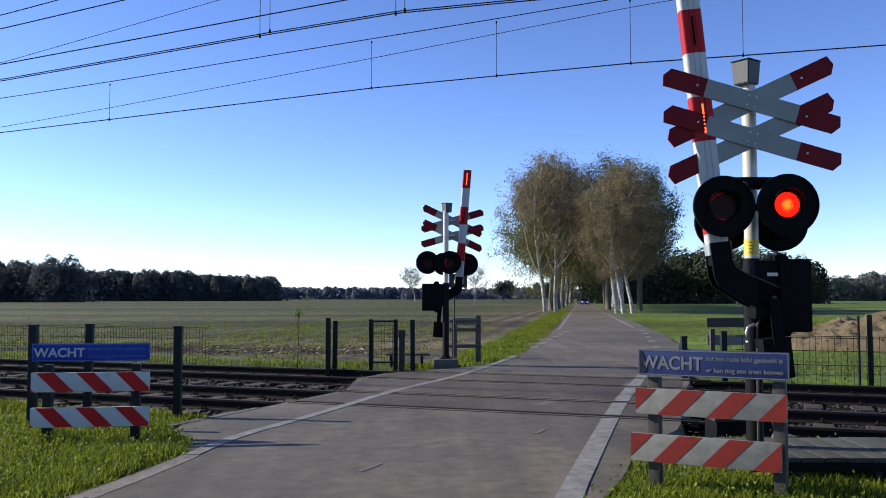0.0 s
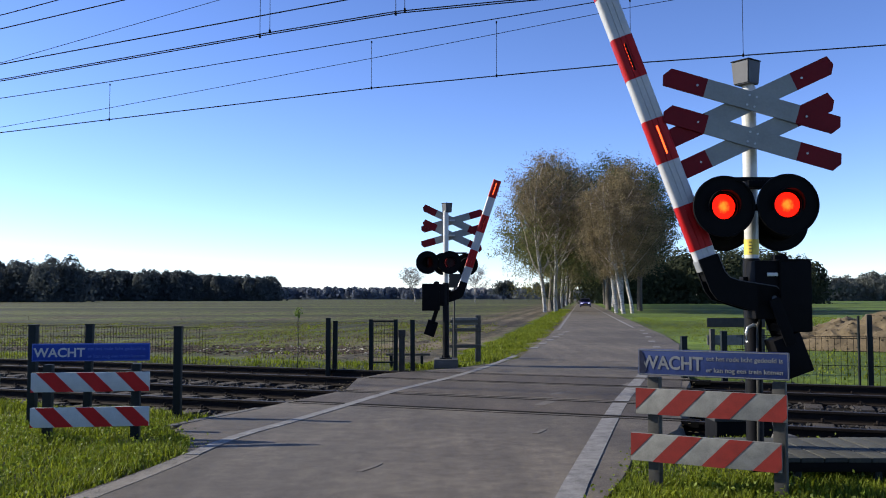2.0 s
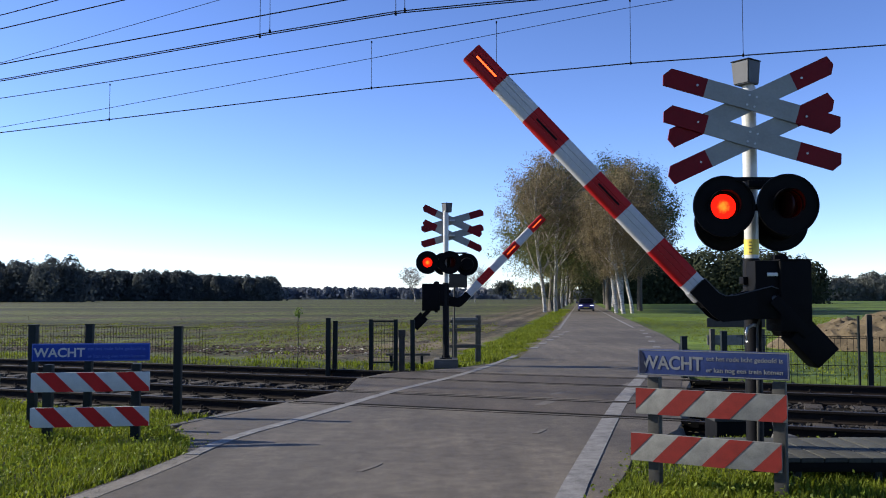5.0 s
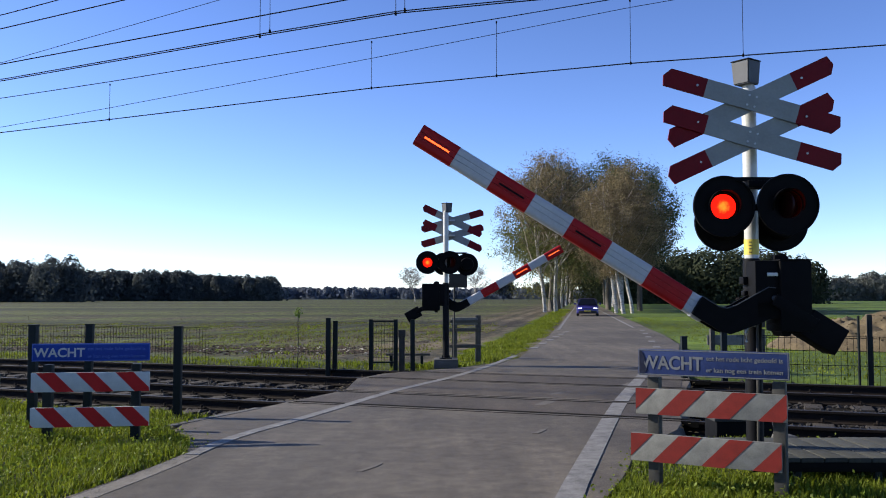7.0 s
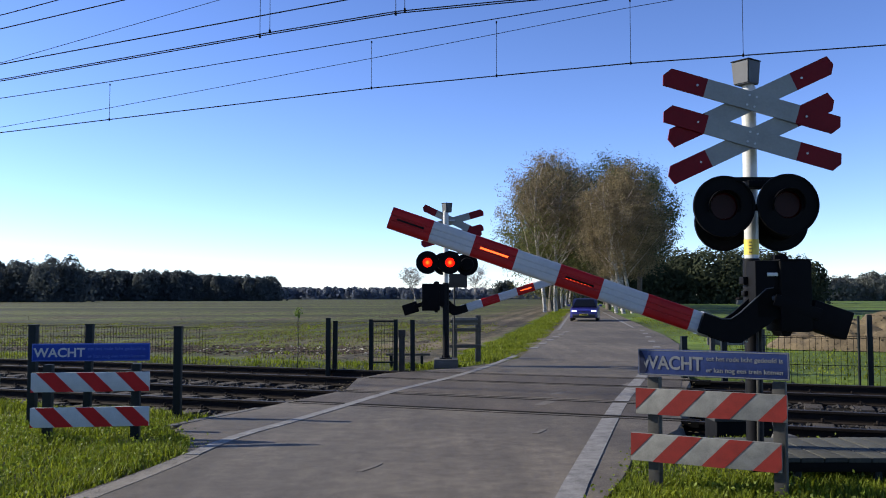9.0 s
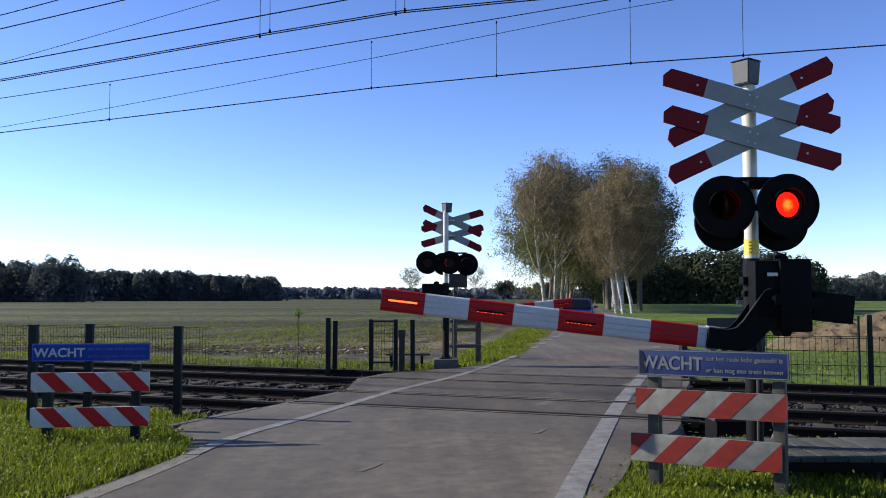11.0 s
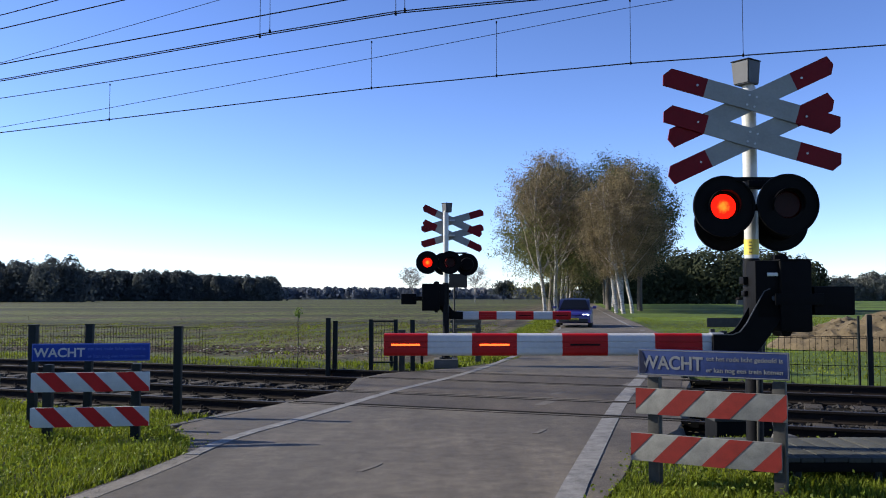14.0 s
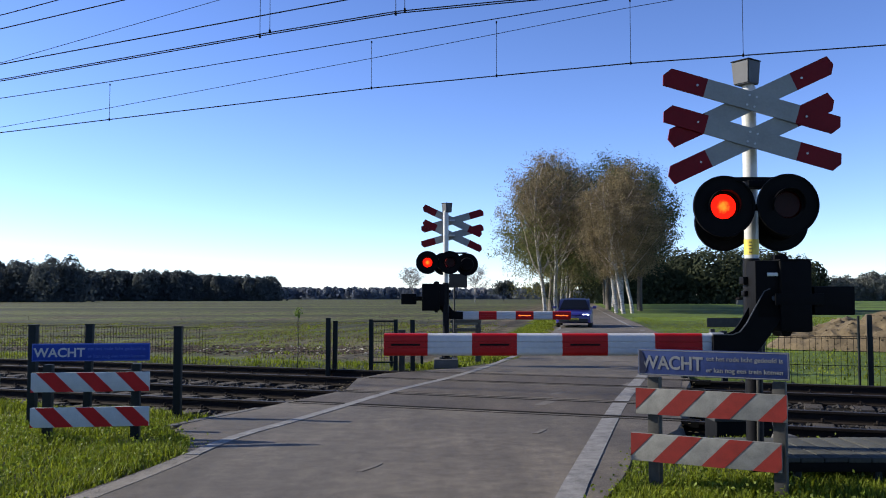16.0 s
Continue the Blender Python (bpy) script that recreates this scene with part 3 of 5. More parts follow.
def signal_lamp(parent, x, y, z, facing, key):
    """A round black signal head that looks along -y (facing 1) or +y (facing -1)."""
    at = pose(x, y, z, 0, 0, 0 if facing > 0 else 180)
    bm = bmn()
    ring(bm, (0, 0, 0), 0.108, 0.236, 0.0, 0.018, 44)
    ring(bm, (0, 0, 0), 0.228, 0.24, -0.012, 0.02, 44)
    head = part("signal_head", bm, BLACK, parent, "black round signal head with a hooded red lens", at=at)
    bm = bmn()
    rod(bm, (0, 0.018, 0), (0, 0.15, 0), 0.15, 0.13, 32)
    front = [f for f in bm.faces if len(f.verts) > 8 and f.calc_center_median().y < 0.03]
    bmesh.ops.delete(bm, geom=front, context="FACES")
    part("housing", bm, BLACK, head)
    bm = bmn()
    n = 24
    rows = []
    for r in (0.12, 0.128):
        for y0, k0 in ((0.0, 0), (-0.075, 1)):
            rows.append([bm.verts.new((r * math.cos(a), y0 * (0.45 + 0.55 * math.sin(a)) if k0 else y0, r * math.sin(a)))
                         for a in (math.pi * (-0.12 + 1.24 * i / n) for i in range(n + 1))])
    for a, b in ((0, 1), (1, 3), (3, 2)):
        for i in range(n):
            bm.faces.new((rows[a][i], rows[a][i + 1], rows[b][i + 1], rows[b][i]))
    bmesh.ops.recalc_face_normals(bm, faces=bm.faces)
    part("hood", bm, BLACK, head)
    # the lamp insert: one bright face and one dark face, turning about its upright axis
    bm = bmn()
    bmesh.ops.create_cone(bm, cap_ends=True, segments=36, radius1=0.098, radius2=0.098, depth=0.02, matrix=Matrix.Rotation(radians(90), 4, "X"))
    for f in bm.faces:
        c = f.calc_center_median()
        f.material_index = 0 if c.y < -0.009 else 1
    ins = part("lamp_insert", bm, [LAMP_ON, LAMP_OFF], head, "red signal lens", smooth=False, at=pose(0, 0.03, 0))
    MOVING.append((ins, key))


def barrier_signal(name, m, front_x, rear_x, tag, foot, sections, label, cross_x, rise, half, box_w, weight_x):
    root = thing(name, label, "crossing signal", m, "signals with barriers")
    # foot and mast
    bm = bmn()
    rbox(bm, 0, 0, foot - 0.1, 0.5, 0.5, 0.2, 0.02)
    part("foot", bm, CONCRETE, root, "weathered concrete foot")
    bm = bmn()
    rod(bm, (0, 0, 0.12), (0, 0, 1.72), 0.068, n=24)
    rbox(bm, 0, 0, 0.15, 0.26, 0.26, 0.03, 0.006)
    for a in range(4):
        rod(bm, (0.1 * math.cos(a * 1.571 + 0.785), 0.1 * math.sin(a * 1.571 + 0.785), 0.15), (0.1 * math.cos(a * 1.571 + 0.785), 0.1 * math.sin(a * 1.571 + 0.785), 0.21), 0.014, n=8)
    part("lower_mast", bm, MAST_DARK, root, "dark grey lower mast tube")
    bm = bmn()
    rod(bm, (0, 0, 1.72), (0, 0, 3.12 + rise), 0.057, n=24)
    rod(bm, (0, 0, 3.1 + rise), (0, 0, 3.17 + rise), 0.05, n=24)
    part("mast", bm, GREY_PAINT, root, "light grey mast tube")
    if tag == "near":
        bm = bmn()
        rod(bm, (0, 0, 1.75), (0, 0, 1.875), 0.0595, n=24)
        sticker = part("sticker", bm, YELLOW, root, "yellow sticker with unreadable writing")
        for k in range(4):
            bm = bmn()
            rbox(bm, -0.02, -0.0545, 1.77 + 0.027 * k, 0.04, 0.006, 0.008, 0.001)
            part("writing_bar", bm, WOOD, sticker, smooth=False)
    # bell box on top
    bm = bmn()
    vs = box(bm, -0.03, 0, 3.235, 0.168, 0.168, 0.19)
    for v in vs:
        if v.co.z < 3.2:
            v.co.x = -0.03 + (v.co.x + 0.03) * 0.86
            v.co.y *= 0.86
    bmesh.ops.bevel(bm, geom=list(bm.edges), offset=0.008, segments=2, affect="EDGES")
    bell = part("bell_box", bm, GREY_DARK, root, "grey tapered bell box", at=pose(0, 0, rise, 0, 0, 36))
    bm = bmn()
    rbox(bm, -0.03, 0, 3.333, 0.172, 0.172, 0.01, 0.003)
    part("bell_cover", bm, BLACK, bell, "black cap")
    # double cross of pointed planks, in front of the mast
    for cz in (2.968 + rise * 1.1, 2.672 + rise * 0.75):
        for i, ang in enumerate((25.0, -16.2)):
            y0 = -0.16 - 0.022 * i
            cross = bmn()
            plank(cross, (cross_x, cz), half, 0.15, ang, y0, y0 - 0.018, -0.38, 0.38)
            arm = part("cross_arm", cross, WHITE, root, "white reflective cross plank with red ends", smooth=False)
            for a0, a1 in ((-half, -0.38), (0.38, half)):
                e = bmn()
                plank(e, (cross_x, cz), half, 0.15, ang, y0, y0 - 0.019, a0, a1)
                part("red_end", e, DARK_RED, arm, "dark red reflective end", smooth=False)
            ca, sa = math.cos(radians(ang)), math.sin(radians(ang))
            for u, v in ((-0.03, 0.04), (0.03, 0.04), (-0.03, -0.04), (0.03, -0.04), (-0.45, 0.0), (0.45, 0.0)):
                px, pz = cross_x + u * ca - v * sa, cz + u * sa + v * ca
                e = bmn()
                rod(e, (px, y0 - 0.018, pz), (px, y0 - 0.026, pz), 0.009, n=8)
                part("bolt", e, GALV, arm)
    for cz in (2.968 + rise * 1.1, 2.672 + rise * 0.75):
        bm = bmn()
        rbox(bm, cross_x / 2, -0.1, cz, 0.1 + abs(cross_x), 0.12, 0.03, 0.005)
        part("cross_bracket", bm, GALV, root)
    # lamps and their carrier
    bm = bmn()
    rbox(bm, front_x, -0.12, 2.35, 0.5, 0.04, 0.035, 0.006)
    rbox(bm, rear_x, 0.16, 2.24, 0.5, 0.04, 0.035, 0.006)
    rbox(bm, 0, 0, 2.31, 0.15, 0.34, 0.06, 0.01)
    rbox(bm, front_x, -0.16, 2.12, 0.3, 0.05, 0.05, 0.006)
    part("lamp_carrier", bm, BLACK, root, "black carrier bar")
    signal_lamp(root, front_x - 0.25, -0.3, 2.115, 1, (tag, "front", "L"))
    signal_lamp(root, front_x + 0.25, -0.3, 2.13, 1, (tag, "front", "R"))
    signal_lamp(root, rear_x + 0.233, 0.2, 2.03 if tag == "near" else 2.14, -1, (tag, "rear", "L"))
    signal_lamp(root, rear_x - 0.233, 0.2, 2.03 if tag == "near" else 2.14, -1, (tag, "rear", "R"))
    # drive box
    bm = bmn()
    rbox(bm, 0.125 + box_w / 2, -0.1, 1.415, box_w, 0.34, 0.56, 0.02)
    drive = part("drive_box", bm, BLACK, root, "black barrier drive cabinet")
    bm = bmn()
    rbox(bm, 0.04, -0.09, 1.465, 0.2, 0.3, 0.46, 0.015)
    vs = box(bm, 0.2, -0.08, 1.15, 0.16, 0.2, 0.1)
    for v in vs:
        if v.co.z < 1.12:
            v.co.x = 0.2 + (v.co.x - 0.2) * 0.35
    part("gear_housing", bm, BLACK, drive)
    bm = bmn()
    rbox(bm, 0.075, -0.243, 1.585, 0.085, 0.006, 0.028, 0.002)
    part("type_plate", bm, GALV, drive, "small grey plate")
    bm = bmn()
    rbox(bm, 0.19, -0.08, 1.72, 0.1, 0.08, 0.05, 0.012)
    tube(bm, [(0.2 + 0.05 * math.cos(a), -0.1, 1.705 + 0.045 * math.sin(a)) for a in (math.pi * k / 8 for k in range(9))], 0.008)
    part("lifting_eye", bm, BLACK, drive)
    bm = bmn()
    rbox(bm, 0.125 + box_w / 2, -0.1, 1.698, box_w + 0.006, 0.346, 0.012, 0.004)
    part("cabinet_lid", bm, BLACK, drive)
    bm = bmn()
    tube(bm, [(0.02, -0.09, 1.62), (0.04, -0.1, 1.64), (0.055, -0.1, 1.62), (0.05, -0.1, 1.3), (0.0, -0.1, 1.18), (-0.01, -0.1, 0.2)], 0.012, 8)
    part("cable_pipe", bm, PLASTIC_GREY, root, "thin grey cable pipe")
    if tag == "near":
        bm = bmn()
        tube(bm, [(-0.085, -0.09, 1.05), (-0.086, -0.09, 1.12), (-0.072, -0.09, 1.165), (-0.035, -0.09, 1.185), (0.01, -0.08, 1.18)], 0.013, 8)
        part("conduit_elbow", bm, GALV, root, "pale bent cable conduit")
    bm = bmn()
    rbox(bm, -0.075, -0.03, 1.54, 0.05, 0.1, 0.06, 0.006)
    rbox(bm, -0.075, -0.03, 1.44, 0.03, 0.08, 0.04, 0.006)
    part("clamp", bm, BLACK, root)
    # the arm: crank plates, tube sections, rows of lights, counterweight
    bm = bmn()
    outline = [(0.06, 0.075), (-0.03, 0.075), (-0.08, 0.05), (-0.22, -0.2), (-0.27, -0.262), (-0.33, -0.285), (-0.48, -0.285), (-0.48, -0.445), (-0.22, -0.445), (-0.14, -0.42),
               (-0.06, -0.32), (0.03, -0.2), (0.1, -0.06), (0.1, 0.03)]
    slab(bm, outline, -0.1, -0.075)
    slab(bm, [(-0.33, -0.30), (-0.48, -0.30), (-0.48, -0.435), (-0.3, -0.435)], -0.075, 0.06)
    arm = part("barrier_arm", bm, BLACK, root, "red and white striped barrier arm on a black crank", smooth=False)
    MOVING.append((arm, (tag, "arm")))
    bm = bmn()
    slab(bm, outline, 0.055, 0.08)
    part("crank_plate", bm, BLACK, arm, smooth=False)
    bm = bmn()
    tube(bm, [(x, -0.1, z) for x, z in outline[1:7]], 0.005, 6)
    part("crank_edge", bm, GREY_DARK, arm, "thin grey bead along the crank's edge")
    bm = bmn()
    rod(bm, (0, -0.115, 0), (0, 0.1, 0), 0.02, n=16)
    part("pivot", bm, GREY_DARK, arm, "steel pivot bolt")

    def arm_bit(nm, x0, x1, material, lab, grow=0.0):
        b = bmn()
        h, d = 0.0865 + grow, 0.055 + grow
        prof = []
        for cy, cz, a0 in ((d - 0.03, h - 0.03, 0), (-d + 0.03, h - 0.03, 90), (-d + 0.03, -h + 0.03, 180), (d - 0.03, -h + 0.03, 270)):
            for k in range(5):
                a = radians(a0 + 22.5 * k)
                prof.append((cy + 0.03 * math.cos(a), cz + 0.03 * math.sin(a)))
        # two narrow grooves along both faces
        left = [(-d, 0.026), (-d + 0.005, 0.0245), (-d + 0.005, 0.0195), (-d, 0.018), (-d, -0.018), (-d + 0.005, -0.0195), (-d + 0.005, -0.0245), (-d, -0.026)]
        right = [(-y, -z) for y, z in left]
        prof = prof[:10] + left + prof[10:20] + right
        ends = [[b.verts.new((x, y, z - 0.366)) for y, z in prof] for x in (x0, x1)]
        n = len(prof)
        for i in range(n):
            b.faces.new((ends[0][i], ends[0][(i + 1) % n], ends[1][(i + 1) % n], ends[1][i]))
        b.faces.new(ends[0][::-1]), b.faces.new(ends[1])
        bmesh.ops.recalc_face_normals(b, faces=b.faces)
        return part(nm, b, material, arm, lab)

    for i, (x0, x1) in enumerate(zip(sections, sections[1:])):
        arm_bit("red_section" if i % 2 else "white_section", x0, x1, RED if i % 2 else ALU_WHITE, "glossy red section" if i % 2 else "white section", 0.0015 if i % 2 else 0.0)
    arm_bit("collar", sections[0] + 0.09, sections[0], GALV, "grey end collar", 0.006)
    for i in range(len(sections) - 1):
        x0, x1 = sections[i], sections[i + 1]
        if i % 2 == 0 or i == 1:
            continue
        w = abs(x1 - x0) * 0.66
        for y, face in ((-0.0525, "front"), (0.0525, "rear")):
            b = bmn()
            box(b, 0, 0, 0, w, 0.016, 0.015)
            for f in b.faces:
                f.material_index = 0 if f.calc_center_median().y < -0.007 else 1
            for k in range(int(w / 0.03)):
                vs = box(b, -w / 2 + 0.015 + 0.03 * k, -0.0085, 0, 0.012, 0.004, 0.012)
                for f in {f for v in vs for f in v.link_faces}:
                    f.material_index = 2
            led = part("led_row", b, [LED_ON, BLACK, LED_ON], arm, "row of small red lights", smooth=False,
                       at=pose((x0 + x1) / 2, y, -0.366, 0, 0, 0 if face == "front" else 180))
            MOVING.append((led, (tag, "led", face, i, ((x0 + x1) / 2, y, -0.366))))
    bm = bmn()
    rbox(bm, weight_x, 0.0, -0.02, 0.32, 0.22, 0.225, 0.012)
    part("counterweight", bm, BLACK, arm, "black counterweight block")
    for y in (-0.121, 0.121):
        bm = bmn()
        rbox(bm, (weight_x - 0.09) / 2, y, -0.01, weight_x - 0.09, 0.02, 0.09, 0.004)
        part("weight_arm", bm, BLACK, arm)
    return root


PIVOT = {"near": (0.085, -0.14, 1.4), "far": (0.12, -0.14, 1.4)}
barrier_signal("crossing_signal", pose(2.505, 7.14, 0), -0.062, 0.07, "near", -0.1,
               [-0.473, -0.553, -0.924, -1.295, -1.652, -2.009, -2.362, -2.711, -3.055],
               "level crossing signal with double cross, red lamps and lowering barrier", -0.045, 0.0, 0.732, 0.25, 0.47)
barrier_signal("crossing_signal", pose(0.06, 18.5, 0, 0, 0, 180), -0.2, 0.15, "far", 0.14,
               [-0.436, -0.813, -1.189, -1.589, -1.966, -2.365, -2.754],
               "level crossing signal with its back to us beyond the tracks", -0.14, 0.065, 0.69, 0.375, 0.66)


# ---------- warning signs and posts beside the road ----------
def words(parent, text, x, z, h, y, width, material, depth=0.002, bold=0.012):
    """A line of built-in lettering of that height and width, standing at the depth y."""
    cu = bpy.data.curves.new("lettering", "FONT")
    cu.body, cu.size, cu.extrude, cu.offset = text, 1.0, 0.01, bold
    cu.resolution_u = 4
    tmp = bpy.data.objects.new("lettering", cu)
    scene.collection.objects.link(tmp)
    bpy.context.view_layer.update()
    me = bpy.data.meshes.new_from_object(tmp.evaluated_get(bpy.context.evaluated_depsgraph_get()))
    bpy.data.objects.remove(tmp)
    xs = [v.co.x for v in me.vertices]
    zs = [v.co.y for v in me.vertices]
    sx, sz = width / (max(xs) - min(xs)), h / max(zs)
    for v in me.vertices:
        v.co = (x + (v.co.x - min(xs)) * sx, y - depth - v.co.z * 0.1, z + v.co.y * sz)
    me.materials.clear()
    me.materials.append(material)
    ob = new("lettering", me)
    ob.parent = parent
    return tagged(ob, label="pale lettering")


def warning_sign(m, width, sign_z, boards, slips, blue, post_x, label, slant, rw, readable):
    """Blue text board over two striped boards on two posts; origin at the foot of its left end, face to -y."""
    root = thing("warning_sign", label, "warning sign", m, "warning signs")
    z0, z1 = sign_z
    bm = bmn()
    rbox(bm, width / 2, 0, (z0 + z1) / 2, width, 0.022, z1 - z0, 0.01)
    board = part("text_board", bm, blue, root, "blue board with white lettering")
    bm = bmn()
    h = z1 - z0
    for dx, dz, sx, sz in ((width / 2, z0 + 0.008, width, 0.007), (width / 2, z1 - 0.008, width, 0.007), (0.008, (z0 + z1) / 2, 0.007, h), (width - 0.008, (z0 + z1) / 2, 0.007, h)):
        box(bm, dx, -0.012, dz, sx - 0.012, 0.003, sz - 0.0)
    part("border", bm, LETTER if readable else LETTER_DIM, board, "thin pale border", smooth=False)
    words(board, "WACHT", 0.02, z0 + h * 0.26, h * 0.5, -0.0115, width * 0.43, LETTER if readable else BOARD_CLEAN, bold=0.022)
    words(board, "tot het rode licht gedoofd is", width * 0.47, z0 + h * 0.62, h * 0.17, -0.0115, width * 0.49, LETTER if readable else LETTER_DIM)
    words(board, "er kan nog een trein komen", width * 0.47, z0 + h * 0.2, h * 0.17, -0.0115, width * 0.49, LETTER if readable else LETTER_DIM)
    if readable:
        bm = bmn()
        slab(bm, [(0.012, z0 + 0.012), (0.04, z0 + 0.012), (0.07, z0 + 0.04), (0.045, z0 + 0.09), (0.055, z0 + 0.12), (0.03, z1 - 0.015), (0.012, z1 - 0.012)], -0.0155, -0.0145)
        part("dirt_stain", bm, STAIN, board, "dark dirt on the board's end", smooth=False)
    for (za, zb), slip in zip(boards, slips):
        hh = zb - za
        n = rw
        pitch = width / n
        bm = bmn()
        rbox(bm, width / 2, 0, (za + zb) / 2, width, 0.03, hh, 0.004)
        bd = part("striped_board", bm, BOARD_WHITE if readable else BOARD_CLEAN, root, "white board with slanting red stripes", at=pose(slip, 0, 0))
        for k in range(-2, n + 2):
            x0 = (k + (0.45 if slant > 0 else 0.63)) * pitch
            w, sh = pitch * 0.46, slant * hh
            poly = [(x0, za), (x0 + w, za), (x0 + w + sh, zb), (x0 + sh, zb)]
            out = clip_poly(poly, 0.001, width - 0.001)
            if len(out) > 2:
                bm = bmn()
                slab(bm, out, -0.0145, -0.0175)
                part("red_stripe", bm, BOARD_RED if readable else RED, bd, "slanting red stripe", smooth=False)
    for px in post_x:
        bm = bmn()
        rbox(bm, px, 0.075, (z1 - 0.2) / 2 - 0.1, 0.085, 0.1, z1 - 0.02, 0.008)
        part("post", bm, PLASTIC_GREY if readable else POST_GREEN, root, "grey recycled plastic post" if readable else "dark post")
    return root


def clip_poly(poly, lo, hi):
    for sign, lim in ((1, lo), (-1, hi)):
        out = []
        for i, (x, z) in enumerate(poly):
            x2, z2 = poly[(i + 1) % len(poly)]
            a, b = sign * (x - lim) >= 0, sign * (x2 - lim) >= 0
            if a:
                out.append((x, z))
            if a != b:
                t = (lim - x) / (x2 - x)
                out.append((lim, z + t * (z2 - z)))
        poly = out
        if len(poly) < 3:
            return []
    return poly


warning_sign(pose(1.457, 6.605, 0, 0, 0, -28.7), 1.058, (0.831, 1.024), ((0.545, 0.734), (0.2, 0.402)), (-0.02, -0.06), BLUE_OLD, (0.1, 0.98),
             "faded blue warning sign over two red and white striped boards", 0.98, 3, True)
warning_sign(pose(-4.05, 8.72, 0, 0, 0, 8), 1.125, (0.775, 0.95), ((0.475, 0.665), (0.13, 0.322)), (0, 0), BLUE, (0.14, 0.98),
             "blue warning sign over striped boards in the grass", -1.0, 3, False)


def plain_post(x, y, h, w=0.1, material=POST_GREEN, label="dark green square fence post", group="fence posts"):
    bm = bmn()
    rbox(bm, 0, 0, h / 2 - 0.1, w, w, h + 0.2, 0.008)
    rbox(bm, 0, 0, h, w + 0.008, w + 0.008, 0.02, 0.004)
    ob = part("fence_post", bm, material, at=pose(x, y, 0, random.uniform(-0.7, 0.7), random.uniform(-0.7, 0.7), random.uniform(-4, 4)))
    return tagged(ob, label, "fence post", group)


plain_post(-4.5, 9.73, 1.1, 0.085)
plain_post(-4.27, 10.66, 1.08, 0.085)
plain_post(-3.14, 10.5, 1.06, 0.09)
for x, y, h in ((-2.27, 17.5, 1.0), (-2.15, 17.6, 0.94), (-0.59, 17.3, 0.97)):
    plain_post(x, y, h, 0.09)


# ---------- trees ----------
def grow(seed, height, spread, trunk_r, forks, levels=4, limb_start=0.35, rise=(0.15, 0.95)):
    """Limbs of a tree: a list of (points, r0, r1, level); and the twig ends."""
    rnd = random.Random(seed)
    limbs, ends = [], []

    def limb(p, d, length, r, level):
        pts, n = [p.copy()], 5 if level else 8
        d = d.normalized()
        for i in range(n):
            d = (d + Vector((rnd.uniform(-1, 1), rnd.uniform(-1, 1), rnd.uniform(-0.6, 0.8))) * (0.1 if level == 0 else 0.2) + Vector((0, 0, 0.06 if level < 2 else -0.04))).normalized()
            pts.append(pts[-1] + d * length / n)
        limbs.append((pts, r, r * (0.45 if level == 0 else 0.3), level))
        if level >= levels - 1:
            ends.extend(pts[1:])
            return
        kids = forks[level]
        for k in range(kids):
            f = (limb_start + (1 - limb_start) * (k + rnd.random()) / kids) if level == 0 else (0.25 + 0.75 * (k + rnd.random()) / kids)
            q = pts[min(int(f * n), n - 1)].lerp(pts[min(int(f * n) + 1, n)], (f * n) % 1)
            a = rnd.uniform(0, 6.283)
            out = Vector((math.cos(a), math.sin(a), 0))
            up = rnd.uniform(*rise) if level == 0 else rnd.uniform(-0.3, 0.7)
            nd = (out * (1.0 if level == 0 else 0.9) + Vector((0, 0, up)) + (d * 0.6 if level else Vector())).normalized()
            ln = spread * (1.25 - 0.6 * f) * rnd.uniform(0.8, 1.15) if level == 0 else length * rnd.uniform(0.42, 0.62)
            limb(q, nd, ln, max(0.012, r * (0.48 if level == 0 else 0.5) * (1 - 0.5 * f)), level + 1)

    limb(Vector((0, 0, -0.3)), Vector((rnd.uniform(-0.06, 0.06), rnd.uniform(-0.06, 0.06), 1)), height * 0.8, trunk_r, 0)
    return limbs, ends


def leaves(ends, per, radius, size, seed, thin=0.0, face=None, toss=0.42):
    """Small leaf blades scattered round the twig ends; face: the way each one's light side looks, roughly."""
    rs = np.random.RandomState(seed)
    c = np.array([tuple(e) for e in ends])
    c = np.repeat(c, per, axis=0) + rs.normal(0, radius, (len(ends) * per, 3))
    keep = rs.random(len(c)) >= thin
    c = c[keep]
    n = len(c)
    nrm = rs.normal(size=(n, 3))
    if face is not None:
        nrm = nrm * toss + np.repeat(np.asarray(face), per, axis=0)[keep]
    u = np.cross(nrm, rs.normal(size=(n, 3)))
    u /= np.linalg.norm(u, axis=1)[:, None]
    v = np.cross(nrm, u)
    v /= np.linalg.norm(v, axis=1)[:, None]
    s = (size * rs.uniform(0.6, 1.3, n))[:, None]
    verts = np.stack([c - u * s * 0.5, c + v * s * 0.34, c + u * s * 0.5, c - v * s * 0.34], axis=1).reshape(-1, 3)
    return verts, np.arange(4 * n).reshape(-1, 4)


def crown_reach(u):
    """A crown's half width at the share u of its height: widest below the middle, rounded above."""
    if u <= 0 or u >= 1:
        return 0.0
    return (1 - ((0.33 - u) / 0.38) ** 2) ** 0.5 if u < 0.33 else (1 - ((u - 0.33) / 0.67) ** 2.0) ** 0.6


